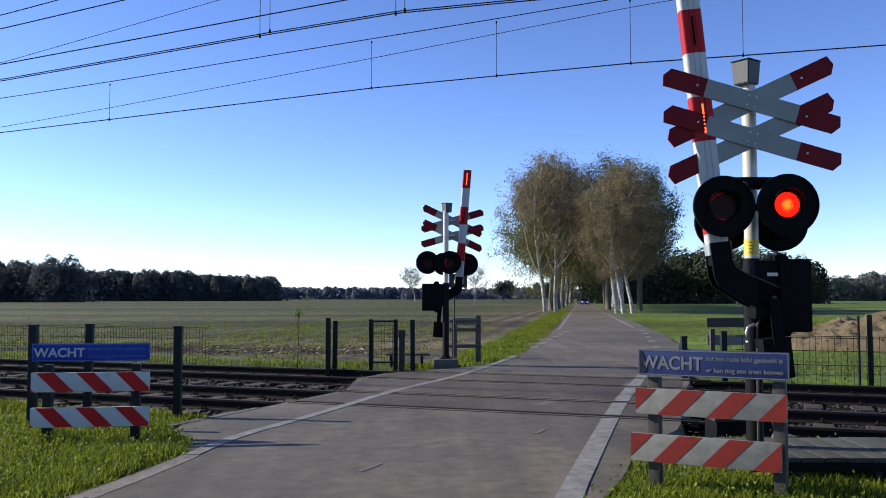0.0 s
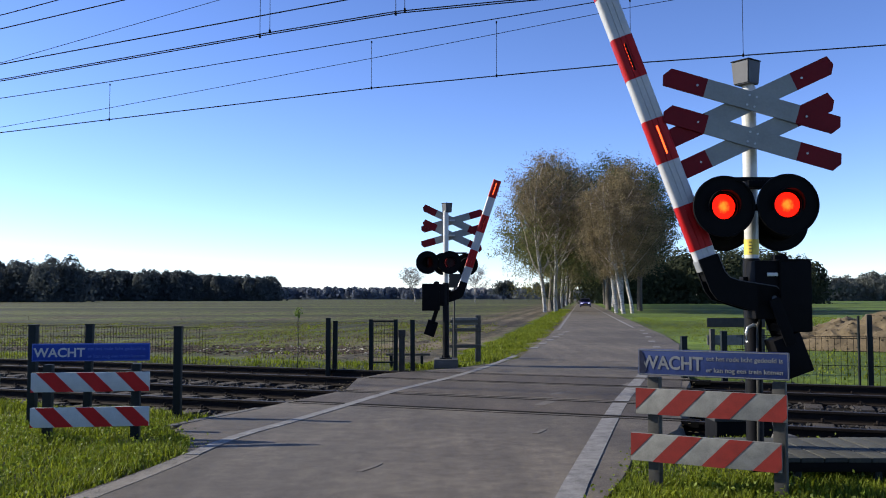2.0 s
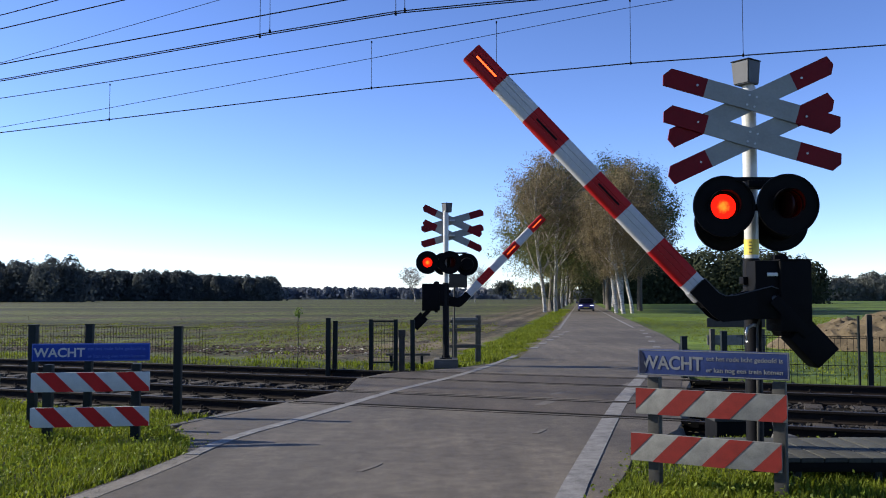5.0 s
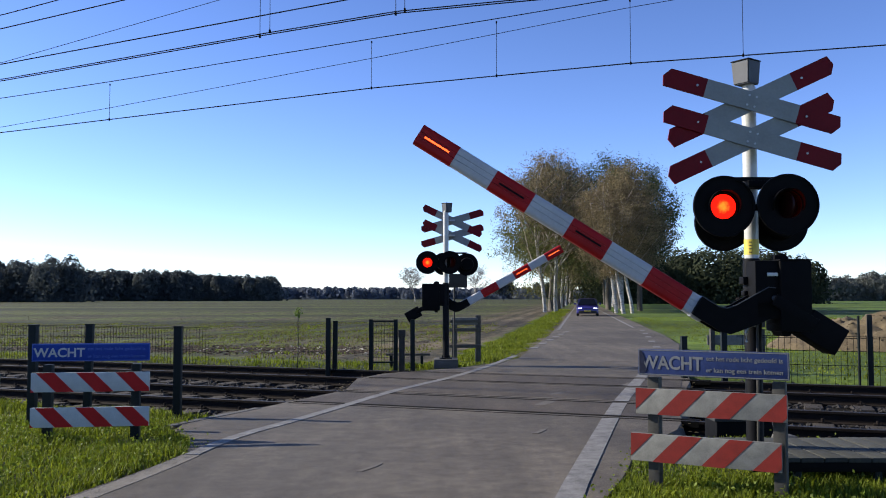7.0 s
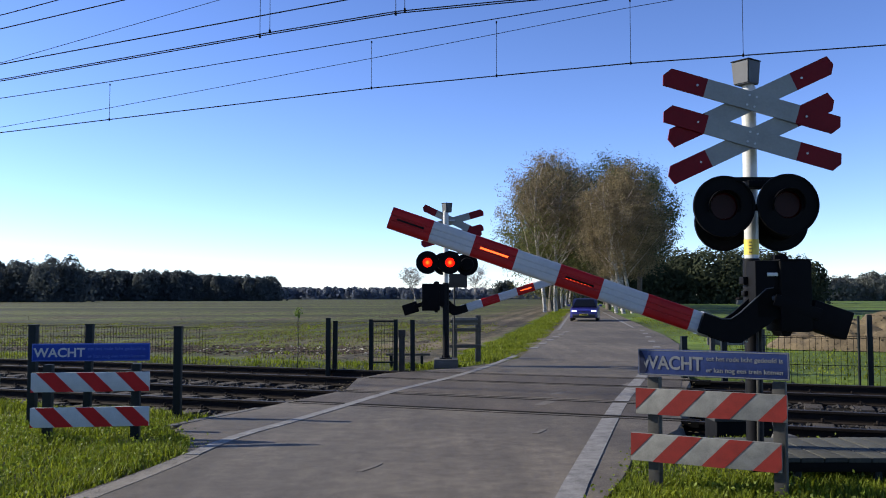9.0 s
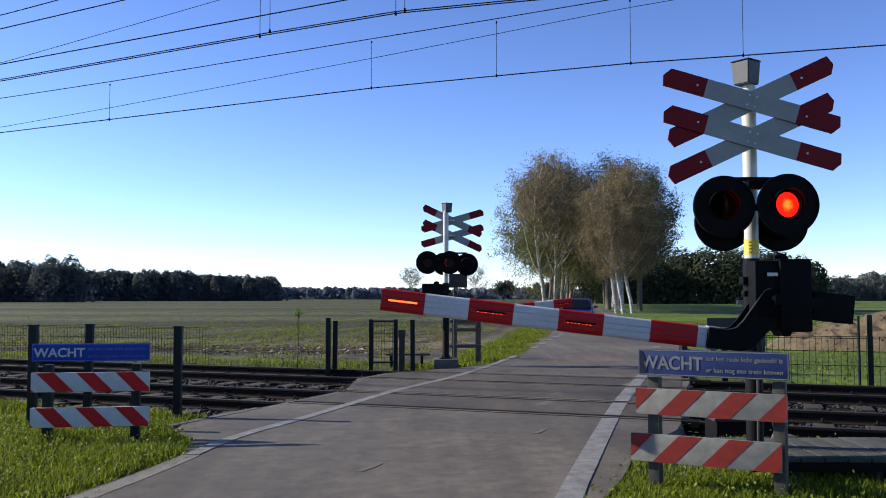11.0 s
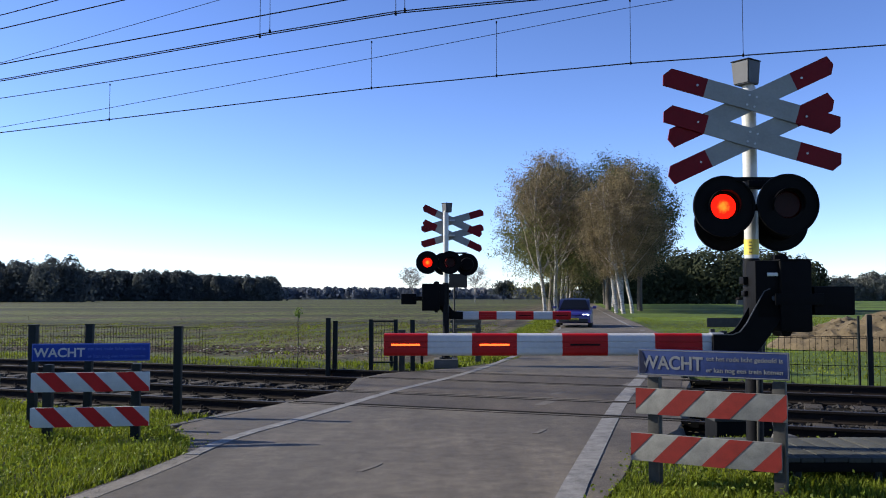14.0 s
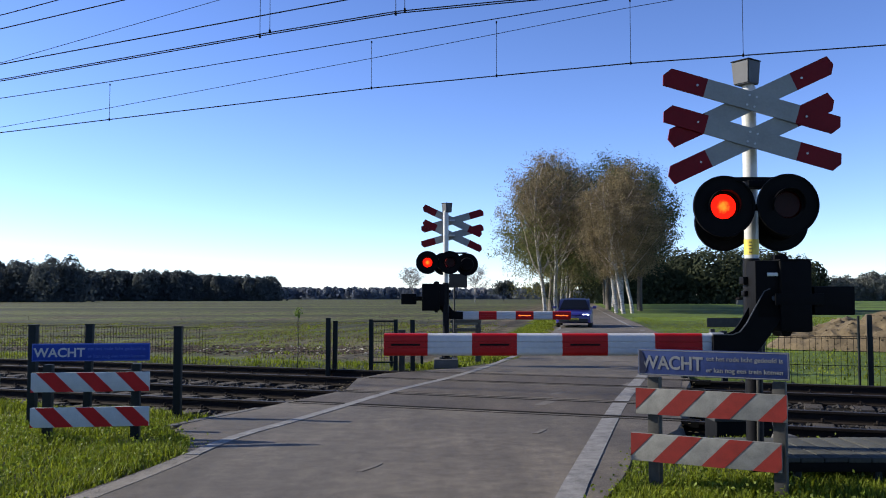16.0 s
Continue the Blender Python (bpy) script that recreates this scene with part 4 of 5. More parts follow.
def tree_source(seed, height, wide, trunk_r, forks, bark, leaf, per, size, clumps, label, base=0.22, rise=(0.15, 0.95), limb_start=0.3, at=Matrix(), low_leaf=None, fill=14):
    """One tree: trunk and main limbs, twigs, and a crown of leaf clumps with an uneven outline and gaps."""
    root = thing("roadside_tree", label, "tree", at, "avenue trees")
    limbs, ends = grow(seed, height, wide * 1.25, trunk_r, forks, 4, limb_start, rise)
    z0 = height * base

    def reach(p):
        a = math.atan2(p.y, p.x)
        lump = 1 + 0.3 * noise.noise((math.cos(a) * 1.4 + seed, math.sin(a) * 1.4, p.z * 0.28)) + 0.12 * noise.noise((p.x * 0.9, p.y * 0.9, p.z * 0.9 + seed))
        return wide * crown_reach((p.z - z0) / (height - z0)) * lump

    bm, bl, bt = bmn(), bmn(), bmn()
    for pts, r0, r1, level in limbs:
        e = pts[-1]
        if level > 1 and math.hypot(e.x, e.y) > reach(e) * 1.12:
            continue
        if level == 1:
            pts = [p for i, p in enumerate(pts) if i < 2 or math.hypot(p.x, p.y) < reach(p)]
        tube((bm, bl, bt, bt)[level], pts, r0, (9, 6, 4, 3)[level], r1)
    part("trunk", bm, bark, root, "pale trunk with dark patches" if bark is BARK else "dark trunk")
    part("limbwork", bl, LIMB if bark is BARK else BARK_DARK, root, smooth=False)
    part("branchwork", bt, TWIG if bark is BARK else BARK_DARK, root, smooth=False)
    rs = np.random.RandomState(seed)
    mid = Vector((0, 0, z0 + 0.4 * (height - z0)))
    spots, low = [], []
    for e in ends:
        if math.hypot(e.x, e.y) < reach(e) and noise.noise(e * 0.6 + Vector((seed, 3, 0))) > -0.12:
            spots.append(e)
    while clumps:
        u, a = rs.random(), rs.uniform(0, 6.283)
        if rs.random() > crown_reach(u):
            continue
        clumps -= 1
        p = Vector((math.cos(a), math.sin(a), 0))
        q = Vector((p.x, p.y, z0 + u * (height - z0)))
        rr = reach(q) * rs.uniform(0.1, 1.0) ** 0.42
        q.x, q.y = p.x * rr, p.y * rr
        if noise.noise(q * 0.6 + Vector((seed, 3, 0))) < -0.06:
            continue
        wid = rs.uniform(0.25, 0.55)
        blob = low if (low_leaf and u < 0.42 + 0.15 * rs.random()) else spots
        blob.extend(q + Vector(rs.normal(0, wid, 3)) for _ in range(fill))
    for name, pts, m in (("crown", spots, leaf), ("lower_foliage", low, low_leaf)):
        if pts:
            face = np.array([tuple((p - mid).normalized()) for p in pts])
            v, f = leaves(pts, per, 0.14 if size < 0.2 else 0.3, size, seed, 0.05, face if low_leaf is None and bark is not BARK else None)
            raw(name, v, f, m, root)
    return root


def road_mid(y):
    l, r = road_edges(y)
    return (l + r) / 2


birch_a = tree_source(3, 16.8, 5.5, 0.22, (17, 8, 5), BARK, LEAF_BROWN, 5, 0.15, 330, "tall roadside birch with thin brown autumn crown", base=0.1, at=pose(10.75, 93, 0), limb_start=0.26, rise=(0.6, 1.7), low_leaf=LEAF_OLIVE)
birch_b = tree_source(8, 14.5, 4.5, 0.2, (16, 8, 5), BARK, LEAF_BROWN, 5, 0.15, 330, "tall roadside birch with thin brown autumn crown", base=0.26, at=pose(17.45, 85.2, 0), limb_start=0.32, rise=(0.5, 1.6))
oak_a = tree_source(21, 17.4, 5.0, 0.34, (12, 7, 5), BARK_DARK, LEAF_GREEN, 8, 0.2, 420, "dark green oak beside the road", base=0.3, at=pose(23.2, 104, 0), limb_start=0.33)
far_birch = tree_source(5, 15.2, 4.6, 0.22, (8, 5, 3), BARK, LEAF_BROWN, 5, 0.28, 150, "roadside birch far along the avenue", base=0.36, at=pose(17.0, 135, 0), limb_start=0.38, rise=(0.5, 1.5))
far_oak = tree_source(23, 16.0, 5.6, 0.3, (8, 5, 3), BARK_DARK, LEAF_GREEN, 5, 0.32, 190, "dark green oak far along the avenue", base=0.3, at=pose(25.6, 128, 0), limb_start=0.36)
rnd = random.Random(5)
rows = [(birch_a, 12.1, 94.6, 1.02), (birch_b, 17.15, 87.2, 0.97), (birch_b, 18.5, 86.2, 0.92), (oak_a, 12.7, 104.0, 0.98), (oak_a, 14.7, 113.0, 1.1), (oak_a, 20.6, 110.0, 1.1), (birch_b, 20.5, 101.0, 1.05)]
y = 121.0
while y < 330:
    rows.append(((far_oak, far_birch, far_oak, far_oak)[len(rows) % 4], road_mid(y) - 4.3 + rnd.uniform(-0.4, 0.4), y + rnd.uniform(-1, 1), 1.0))
    rows.append(((far_oak, far_oak, far_birch, far_oak)[len(rows) % 4], road_mid(y) + 4.3 + rnd.uniform(-0.4, 0.4), y + rnd.uniform(-1, 1), 1.0))
    y += 10 if y < 200 else 16
for src, x, y, k in rows:
    copy_thing(src, pose(x, y, 0, 0, 0, rnd.uniform(0, 360)) @ Matrix.Scale(k, 4))


def wood_belt(name, a, b, depth, height, count, leaf, size, label, seed, per=130, kind="stuff", bumps=0.18):
    """A far belt of woodland as many crowns of loose leaf clumps, from a to b."""
    rs = np.random.RandomState(seed)
    a, b = np.array(a, float), np.array(b, float)
    d = (b - a) / np.linalg.norm(b - a)
    nrm = np.array((-d[1], d[0]))
    allv, ways = [], []
    for k in range(count):
        p = a + (b - a) * (k + rs.uniform(-0.5, 0.5)) / count + nrm * rs.uniform(0, depth)
        h = height * (1 + rs.uniform(-bumps, bumps))
        r = h * rs.uniform(0.26, 0.42)
        q = rs.normal(size=(per, 3))
        q /= np.linalg.norm(q, axis=1)[:, None]
        ways.append(q)
        g = q * ((rs.uniform(0.55, 1.0, per) ** 0.5) * (1 + 0.12 * np.sin(5 * q[:, 0] + k) * np.sin(6 * q[:, 2] + 2 * k)))[:, None]
        allv.append(np.stack([p[0] + g[:, 0] * r, p[1] + g[:, 1] * r, h * 0.56 + g[:, 2] * h * 0.45], axis=1))
        m = per // 3
        allv.append(np.stack([p[0] + rs.normal(0, r * 0.7, m), p[1] + rs.normal(0, r * 0.7, m), rs.uniform(0, h * 0.5, m)], axis=1))
        ways.append(np.tile((0.0, -1.0, 0.0), (m, 1)))
    v, f = leaves([tuple(c) for c in np.concatenate(allv)], 1, 0.05, size, seed, 0.0, np.concatenate(ways), 0.22)
    ob = raw(name, v, f, leaf)
    return tagged(ob, label, "woodland", kind=kind)


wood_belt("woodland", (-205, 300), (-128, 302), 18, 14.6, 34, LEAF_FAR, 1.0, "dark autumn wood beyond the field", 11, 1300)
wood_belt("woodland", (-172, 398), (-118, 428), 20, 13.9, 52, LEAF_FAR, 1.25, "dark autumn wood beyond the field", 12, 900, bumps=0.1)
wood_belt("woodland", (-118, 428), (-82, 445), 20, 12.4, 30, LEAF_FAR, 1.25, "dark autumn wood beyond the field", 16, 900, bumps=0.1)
wood_belt("woodland", (-200, 900), (190, 1000), 60, 12.0, 240, HAZE_WOOD, 3.4, "distant wood on the horizon, coloured pale blue for haze", 13, 220, bumps=0.15)
wood_belt("woodland", (41, 213), (98, 224), 22, 12.8, 48, LEAF_WOOD, 0.8, "dark green wood behind the meadow", 14, 1000)
wood_belt("woodland", (165, 425), (250, 432), 20, 12.0, 66, HAZE_NEAR, 1.2, "trees behind the meadow, coloured paler and greyer for haze", 15, 420, bumps=0.25)


# ---------- the car ----------
def build_car():
    root = thing("car", "dark blue saloon car with its headlights on", "car")
    # local: nose to -y, origin on the road under the middle
    def loft(sections, material, name, parent, label=""):
        bm = bmn()
        prev = None
        for y, half, zl, zh, top in sections:
            prof = [(-half, zl), (-half - 0.0, (zl + zh) / 2), (-half * 0.98, zh * 0.92 + zl * 0.08), (-top, zh), (0, zh + 0.015), (top, zh), (half * 0.98, zh * 0.92 + zl * 0.08), (half, (zl + zh) / 2), (half, zl)]
            cur = [bm.verts.new((x, y, z)) for x, z in prof]
            if prev:
                for i in range(len(cur) - 1):
                    bm.faces.new((prev[i], prev[i + 1], cur[i + 1], cur[i]))
                bm.faces.new((prev[-1], prev[0], cur[0], cur[-1]))
            else:
                bm.faces.new(cur)
            prev = cur
        bm.faces.new(prev[::-1])
        bmesh.ops.recalc_face_normals(bm, faces=bm.faces)
        return part(name, bm, material, parent, label)
    body = loft([(-2.2, 0.66, 0.28, 0.56, 0.56), (-2.12, 0.8, 0.22, 0.63, 0.72), (-1.6, 0.86, 0.2, 0.72, 0.76), (-0.9, 0.87, 0.2, 0.82, 0.78), (0.4, 0.87, 0.2, 0.9, 0.8), (1.5, 0.87, 0.2, 0.94, 0.78), (2.1, 0.82, 0.25, 0.9, 0.7), (2.22, 0.7, 0.35, 0.8, 0.6)], CAR_BLUE, "body", root, "dark blue glossy body")
    loft([(-1.0, 0.76, 0.82, 0.85, 0.72), (-0.2, 0.745, 0.82, 1.27, 0.52), (0.2, 0.74, 0.86, 1.385, 0.47), (0.9, 0.73, 0.88, 1.36, 0.48), (1.75, 0.7, 0.9, 0.96, 0.62)], CABIN_DARK, "cabin", body, "roof and pillars")
    bm = bmn()
    q = [bm.verts.new(p) for p in ((-0.7, -0.98, 0.875), (0.7, -0.98, 0.875), (0.53, -0.14, 1.31), (-0.53, -0.14, 1.31))]
    q2 = [bm.verts.new(v.co + Vector((0, -0.012, 0.014))) for v in q]
    bm.faces.new(q2), bm.faces.new(q[::-1])
    for i in range(4):
        bm.faces.new((q[i], q[(i + 1) % 4], q2[(i + 1) % 4], q2[i]))
    part("windscreen", bm, GLASS, body, "dark windscreen", smooth=False)
    for s in (-1, 1):
        bm = bmn()
        slab(bm, [(-0.85, 0.93), (1.35, 0.95), (0.95, 1.3), (0.0, 1.31)], 0.0, 0.02)
        part("side_window", bm, GLASS, body, "dark side windows", smooth=False, at=Matrix.Translation((s * 0.735 - 0.01, 0, 0)) @ pose(0, 0, 0, 0, 0, 90))
        bm = bmn()
        rbox(bm, s * 0.58, -2.115, 0.58, 0.3, 0.08, 0.13, 0.02)
        part("headlight", bm, HEADLIGHT, body, "lit headlight")
        bm = bmn()
        rbox(bm, s * 0.97, -0.62, 0.95, 0.2, 0.1, 0.13, 0.03)
        part("mirror", bm, CAR_BLUE, body)
    bm = bmn()
    for k in range(4):
        rbox(bm, 0, -2.175, 0.5 + 0.035 * k, 0.62, 0.05, 0.012, 0.004)
    part("grille", bm, GREY_DARK, body, "dark grille bars")
    bm = bmn()
    rbox(bm, 0, -2.19, 0.34, 1.35, 0.08, 0.17, 0.02)
    part("air_intake", bm, RUBBER, body, "black air intake")
    bm = bmn()
    rbox(bm, 0, -2.245, 0.41, 0.5, 0.015, 0.1, 0.004)
    plate = part("number_plate", bm, YELLOW, body, "yellow plate with a plain dark bar")
    bm = bmn()
    rbox(bm, 0, -2.254, 0.41, 0.4, 0.006, 0.035, 0.002)
    part("plate_bar", bm, BLACK, plate, smooth=False)
    for s in (-1, 1):
        for y in (-1.35, 1.32):
            bm = bmn()
            prof = [(0.2, -0.09), (0.29, -0.095), (0.315, -0.07), (0.315, 0.07), (0.29, 0.095), (0.2, 0.09)]
            rings = [[bm.verts.new((px, r * math.cos(2 * math.pi * k / 24), r * math.sin(2 * math.pi * k / 24))) for k in range(24)] for r, px in prof]
            for a, b in zip(rings, rings[1:] + rings[:1]):
                for k in range(24):
                    bm.faces.new((a[k], a[(k + 1) % 24], b[(k + 1) % 24], b[k]))
            bmesh.ops.recalc_face_normals(bm, faces=bm.faces)
            w = part("wheel", bm, RUBBER, root, "black tyre", at=pose(s * 0.76, y, 0.315))
            MOVING.append((w, ("wheel", s * 0.76, y)))
            bm = bmn()
            rod(bm, (-0.06, 0, 0), (0.06, 0, 0), 0.2, n=20)
            for k in range(5):
                box(bm, s * 0.07, 0.1 * math.cos(k * 1.257), 0.1 * math.sin(k * 1.257), 0.03, 0.06, 0.06)
            part("rim", bm, GALV, w, "grey metal rim", smooth=False)
    return root


CAR = build_car()


# ---------- overhead wires ----------
def wire(name, pts, r, label):
    bm = bmn()
    tube(bm, pts, r, 5)
    ob = part(name, bm, WIRE, smooth=False)
    return tagged(ob, label, "overhead wire", "overhead wires")


def in_plane(n, s, z):
    p = on_track(s, n)
    return (p.x, p.y, z)


def s_of(x, n):
    """The place along the tracks at which the line n metres across them has that x."""
    return (ACROSS.x * n - x) / -ALONG.x


def span(n, ctrl):
    """Points along a wire from (x, z) pairs."""
    pts = [(a[0] + (b[0] - a[0]) * k / 4, a[1] + (b[1] - a[1]) * k / 4) for a, b in zip(ctrl, ctrl[1:]) for k in range(4)] + [ctrl[-1]]
    return [in_plane(n, s_of(x, n), z) for x, z in pts]


FAR_CONTACT = [(-60, 4.95), (-22, 5.02), (-9.9, 5.12), (-7.1, 5.2), (-1.35, 5.36), (1.0, 5.375), (3.14, 5.38), (4.82, 5.34), (6.75, 5.3), (14, 5.2), (60, 5.1)]
FAR_MESS = [(-60, 6.6), (-22, 5.75), (-9.87, 5.84), (-7.13, 5.95), (-1.36, 6.24), (0.96, 6.35), (2.97, 6.46), (6.75, 6.66), (14, 7.1), (60, 7.0)]
FAR_AUX = [(-60, 5.0), (-22, 4.6), (-9.85, 5.21), (-7.12, 5.41), (-1.36, 5.89), (0.96, 6.1), (3.13, 6.3), (3.88, 6.35), (8, 6.6), (60, 6.6)]
wire("contact_wire", span(3.66, FAR_CONTACT), 0.011, "dark contact wire over the far track")
wire("messenger_wire", span(3.66, [(x, z + 0.065) for x, z in FAR_MESS]), 0.009, "dark messenger wire over the far track")
wire("auxiliary_wire", span(3.68, [(x, z + 0.045) for x, z in FAR_AUX]), 0.006, "thin auxiliary wire over the far track")
NEAR_CONTACT = [(-60, 4.6), (-20, 4.75), (-7.48, 5.1), (-2.76, 5.34), (-0.67, 5.43), (0.5, 5.4), (1.2, 5.38), (6, 5.2), (60, 5.2)]
wire("contact_wire", span(0.0, NEAR_CONTACT), 0.009, "dark contact wire over the near track")
wire("contact_wire", span(0.09, [(x, z + 0.06) for x, z in NEAR_CONTACT]), 0.009, "dark contact wire over the near track")
wire("messenger_wire", span(0.05, [(-60, 4.4), (-20, 4.88), (-7.49, 5.41), (-1.37, 5.74), (8, 6.2), (60, 6.4)]), 0.01, "dark messenger wire over the near track")
wire("auxiliary_wire", span(0.025, [(-60, 4.2), (-20, 4.5), (-7.49, 5.43), (-3.29, 6.01), (8, 7.3), (60, 7.2)]), 0.005, "thin auxiliary wire over the near track")
wire("feeder_wire", span(0.0, [(-60, 5.0), (-20, 5.3), (-7.51, 6.01), (-5.08, 6.2), (8, 7.1), (60, 7.4)]), 0.01, "dark feeder wire high over the tracks")

wire("feeder_wire", span(0.0, [(-60, 5.1), (-20, 5.5), (-7.5, 6.25), (-6.4, 6.36), (8, 7.3), (60, 7.6)]), 0.009, "dark feeder wire high over the tracks")


def dropper(n, x, z0, z1):
    bm = bmn()
    a, b = in_plane(n, s_of(x, n), z0), in_plane(n, s_of(x, n), z1)
    tube(bm, [a, b], 0.005, 5)
    rbox(bm, a[0], a[1], a[2], 0.03, 0.03, 0.05, 0.006)
    rbox(bm, b[0], b[1], b[2], 0.026, 0.026, 0.04, 0.006)
    tagged(part("dropper", bm, WIRE, smooth=False), "thin dropper wire with clamps between the overhead wires", "dropper", "droppers")


for x, z0, z1 in ((-7.11, 5.2, 5.95), (-1.35, 5.36, 6.24), (0.96, 5.375, 6.35), (3.185, 5.38, 6.46), (4.88, 5.34, 6.56)):
    dropper(3.66, x, z0, z1)
for x, z0, z1 in ((-2.76, 5.34, 6.08), (-2.6, 5.4, 6.1), (-0.67, 5.43, 6.2), (-0.54, 5.47, 6.2)):
    dropper(0.02, x, z0, z1)


# ---------- fences, gate, small things beyond the tracks ----------
def sn_of(x, y):
    d = Vector((x, y, 0)) - TRACK0
    return d.dot(ALONG), d.dot(ACROSS)


def zg(x, y):
    return ground_z(*sn_of(x, y))


def mesh_fence(s0, s1, n, top, posts, pitch, label, post_top, gauge):
    root = thing("mesh_fence", label, "fence", Matrix.Translation(on_track(s0, n)) @ Matrix.Rotation(math.atan2(ALONG.y, ALONG.x), 4, "Z"), "mesh fences")
    length = s1 - s0
    bm = bmn()
    k = 0
    while k * pitch < length:
        box(bm, k * pitch, 0, (top - 0.2) / 2, gauge, gauge, top + 0.2)
        k += 1
    tagged(part("upright_wire", bm, BLACK, root, "fine dark upright wires", smooth=False), kind="stuff")
    for z in (top, top - 0.03, top * 0.66, top * 0.33, -0.12):
        bm = bmn()
        box(bm, length / 2, 0.006, z, length, gauge * 1.3, gauge * 1.5)
        part("cross_wire", bm, BLACK, root, smooth=False)
    for s in posts:
        bm = bmn()
        rbox(bm, s - s0, 0.05, post_top / 2 - 0.15, 0.08, 0.08, post_top + 0.3, 0.008)
        part("post", bm, POST_GREEN, root, "dark green fence post")


mesh_fence(7.55, 45.0, 5.35, 0.74, [], 0.085, "dark wire mesh fence along the railway", 1.0, 0.005)
mesh_fence(-24.0, -3.6, 5.35, 0.74, [-5.75, -8.9, -12.1], 0.1, "dark wire mesh fence along the railway", 1.12, 0.007)
bm = bmn()
rod(bm, (0, 0, -0.3), (0, 0, 1.1), 0.022, n=10)
tagged(part("steel_rod", bm, POST_GREEN, at=pose(7.05, 15.0, 0)), "thin dark steel rod beside the fence", "steel rod")


def gate():
    root = thing("fence_gate", "dark green mesh gate between two posts", "gate", pose(-1.46, 17.95, 0))
    for x, h in ((0, 0.97), (0.5, 0.97)):
        bm = bmn()
        rbox(bm, x, 0, h / 2 - 0.1, 0.085, 0.085, h + 0.2, 0.008)
        part("gate_post", bm, POST_GREEN, root)
    for z in (0.93, 0.1):
        bm = bmn()
        rbox(bm, 0.25, 0, z, 0.46, 0.035, 0.035, 0.004)
        part("gate_rail", bm, POST_GREEN, root)
    bm = bmn()
    for k in range(8):
        box(bm, 0.05 + 0.055 * k, 0, 0.5, 0.006, 0.006, 0.84)
    for k in range(5):
        box(bm, 0.25, 0.004, 0.2 + 0.16 * k, 0.42, 0.006, 0.006)
    tagged(part("gate_mesh", bm, POST_GREEN, root, smooth=False), kind="stuff")


gate()


def low_bench():
    root = thing("low_bar", "dark low bar on two short posts", "low bar", pose(-0.85, 18.9, 0))
    bm = bmn()
    rbox(bm, 0.1, 0, 0.2, 0.95, 0.12, 0.05, 0.008)
    part("bar", bm, WOOD, root)
    for x in (-0.25, 0.4):
        bm = bmn()
        rbox(bm, x, 0, 0.05, 0.06, 0.06, 0.36, 0.006)
        part("bar_post", bm, POST_GREEN, root)


low_bench()
bm = bmn()
rbox(bm, 0, 0, 0.35, 0.12, 0.1, 0.9, 0.01)
rbox(bm, 0, -0.01, 0.72, 0.15, 0.13, 0.16, 0.012)
tagged(part("marker_post", bm, PLASTIC_GREY, at=pose(-0.85, 18.3, -0.05)), "grey plastic marker post by the gate", "marker post")


def wooden_fence():
    root = thing("wooden_fence", "weathered wooden fence with three rails", "fence", pose(0.82, 20.75, 0))
    for x, h in ((0, 1.0), (-0.55, 0.9)):
        bm = bmn()
        rbox(bm, x, 0, h / 2 - 0.15, 0.13, 0.13, h + 0.3, 0.015)
        part("fence_post", bm, WOOD, root, "weathered square post")
    for z, w in ((0.86, 0.06), (0.66, 0.08), (0.28, 0.08)):
        bm = bmn()
        rbox(bm, -0.3, -0.085, z, 0.75, 0.045, w, 0.008)
        part("rail", bm, WOOD, root, "weathered wooden rail")
    bm = bmn()
    rbox(bm, -0.32, -0.05, 0.86, 0.62, 0.06, 0.17, 0.02)
    part("top_board", bm, BOARD_WHITE, root, "pale board")


wooden_fence()


def sign_panel():
    root = thing("rear_sign", "grey back of a road sign on a thin pole", "road sign", pose(0.55, 20.3, 0))
    bm = bmn()
    rbox(bm, -0.2, 0, 1.8, 0.42, 0.02, 0.32, 0.008)
    part("panel", bm, PLASTIC_GREY, root, "plain grey back")
    bm = bmn()
    rod(bm, (-0.29, 0.03, -0.3), (-0.29, 0.03, 1.96), 0.02, n=10)
    part("pole", bm, PLASTIC_GREY, root)


sign_panel()
warning_sign(pose(6.2, 17.0, 0, 0, 0, 180), 1.125, (0.84, 1.02), ((0.5, 0.69), (0.16, 0.35)), (0, 0), PLASTIC_GREY, (0.1, 1.05),
             "grey back of a striped warning sign beyond the tracks", -1.0, 3, True)
for x, y, h in ((4.25, 15.6, 0.72), (5.05, 15.9, 0.8)):
    plain_post(x, y, h, 0.1)


def sapling():
    root = thing("sapling", "thin young tree with a bright green tuft", "sapling", pose(-3.12, 19.0, 0))
    bm = bmn()
    tube(bm, [(0, 0, -0.2), (0.01, 0, 0.4), (0, 0.01, 0.9), (0.015, 0, 1.15)], 0.012, 6, 0.006)
    part("stem", bm, POST_GREEN, root)
    rs = np.random.RandomState(4)
    c = rs.normal(0, 1, (90, 3)) * (0.035, 0.035, 0.05) + (0, 0, 1.08)
    v, f = leaves([tuple(p) for p in c], 1, 0.005, 0.045, 4)
    tagged(raw("leaf_tuft", v, f, LEAF_BRIGHT, root), kind="stuff")


sapling()


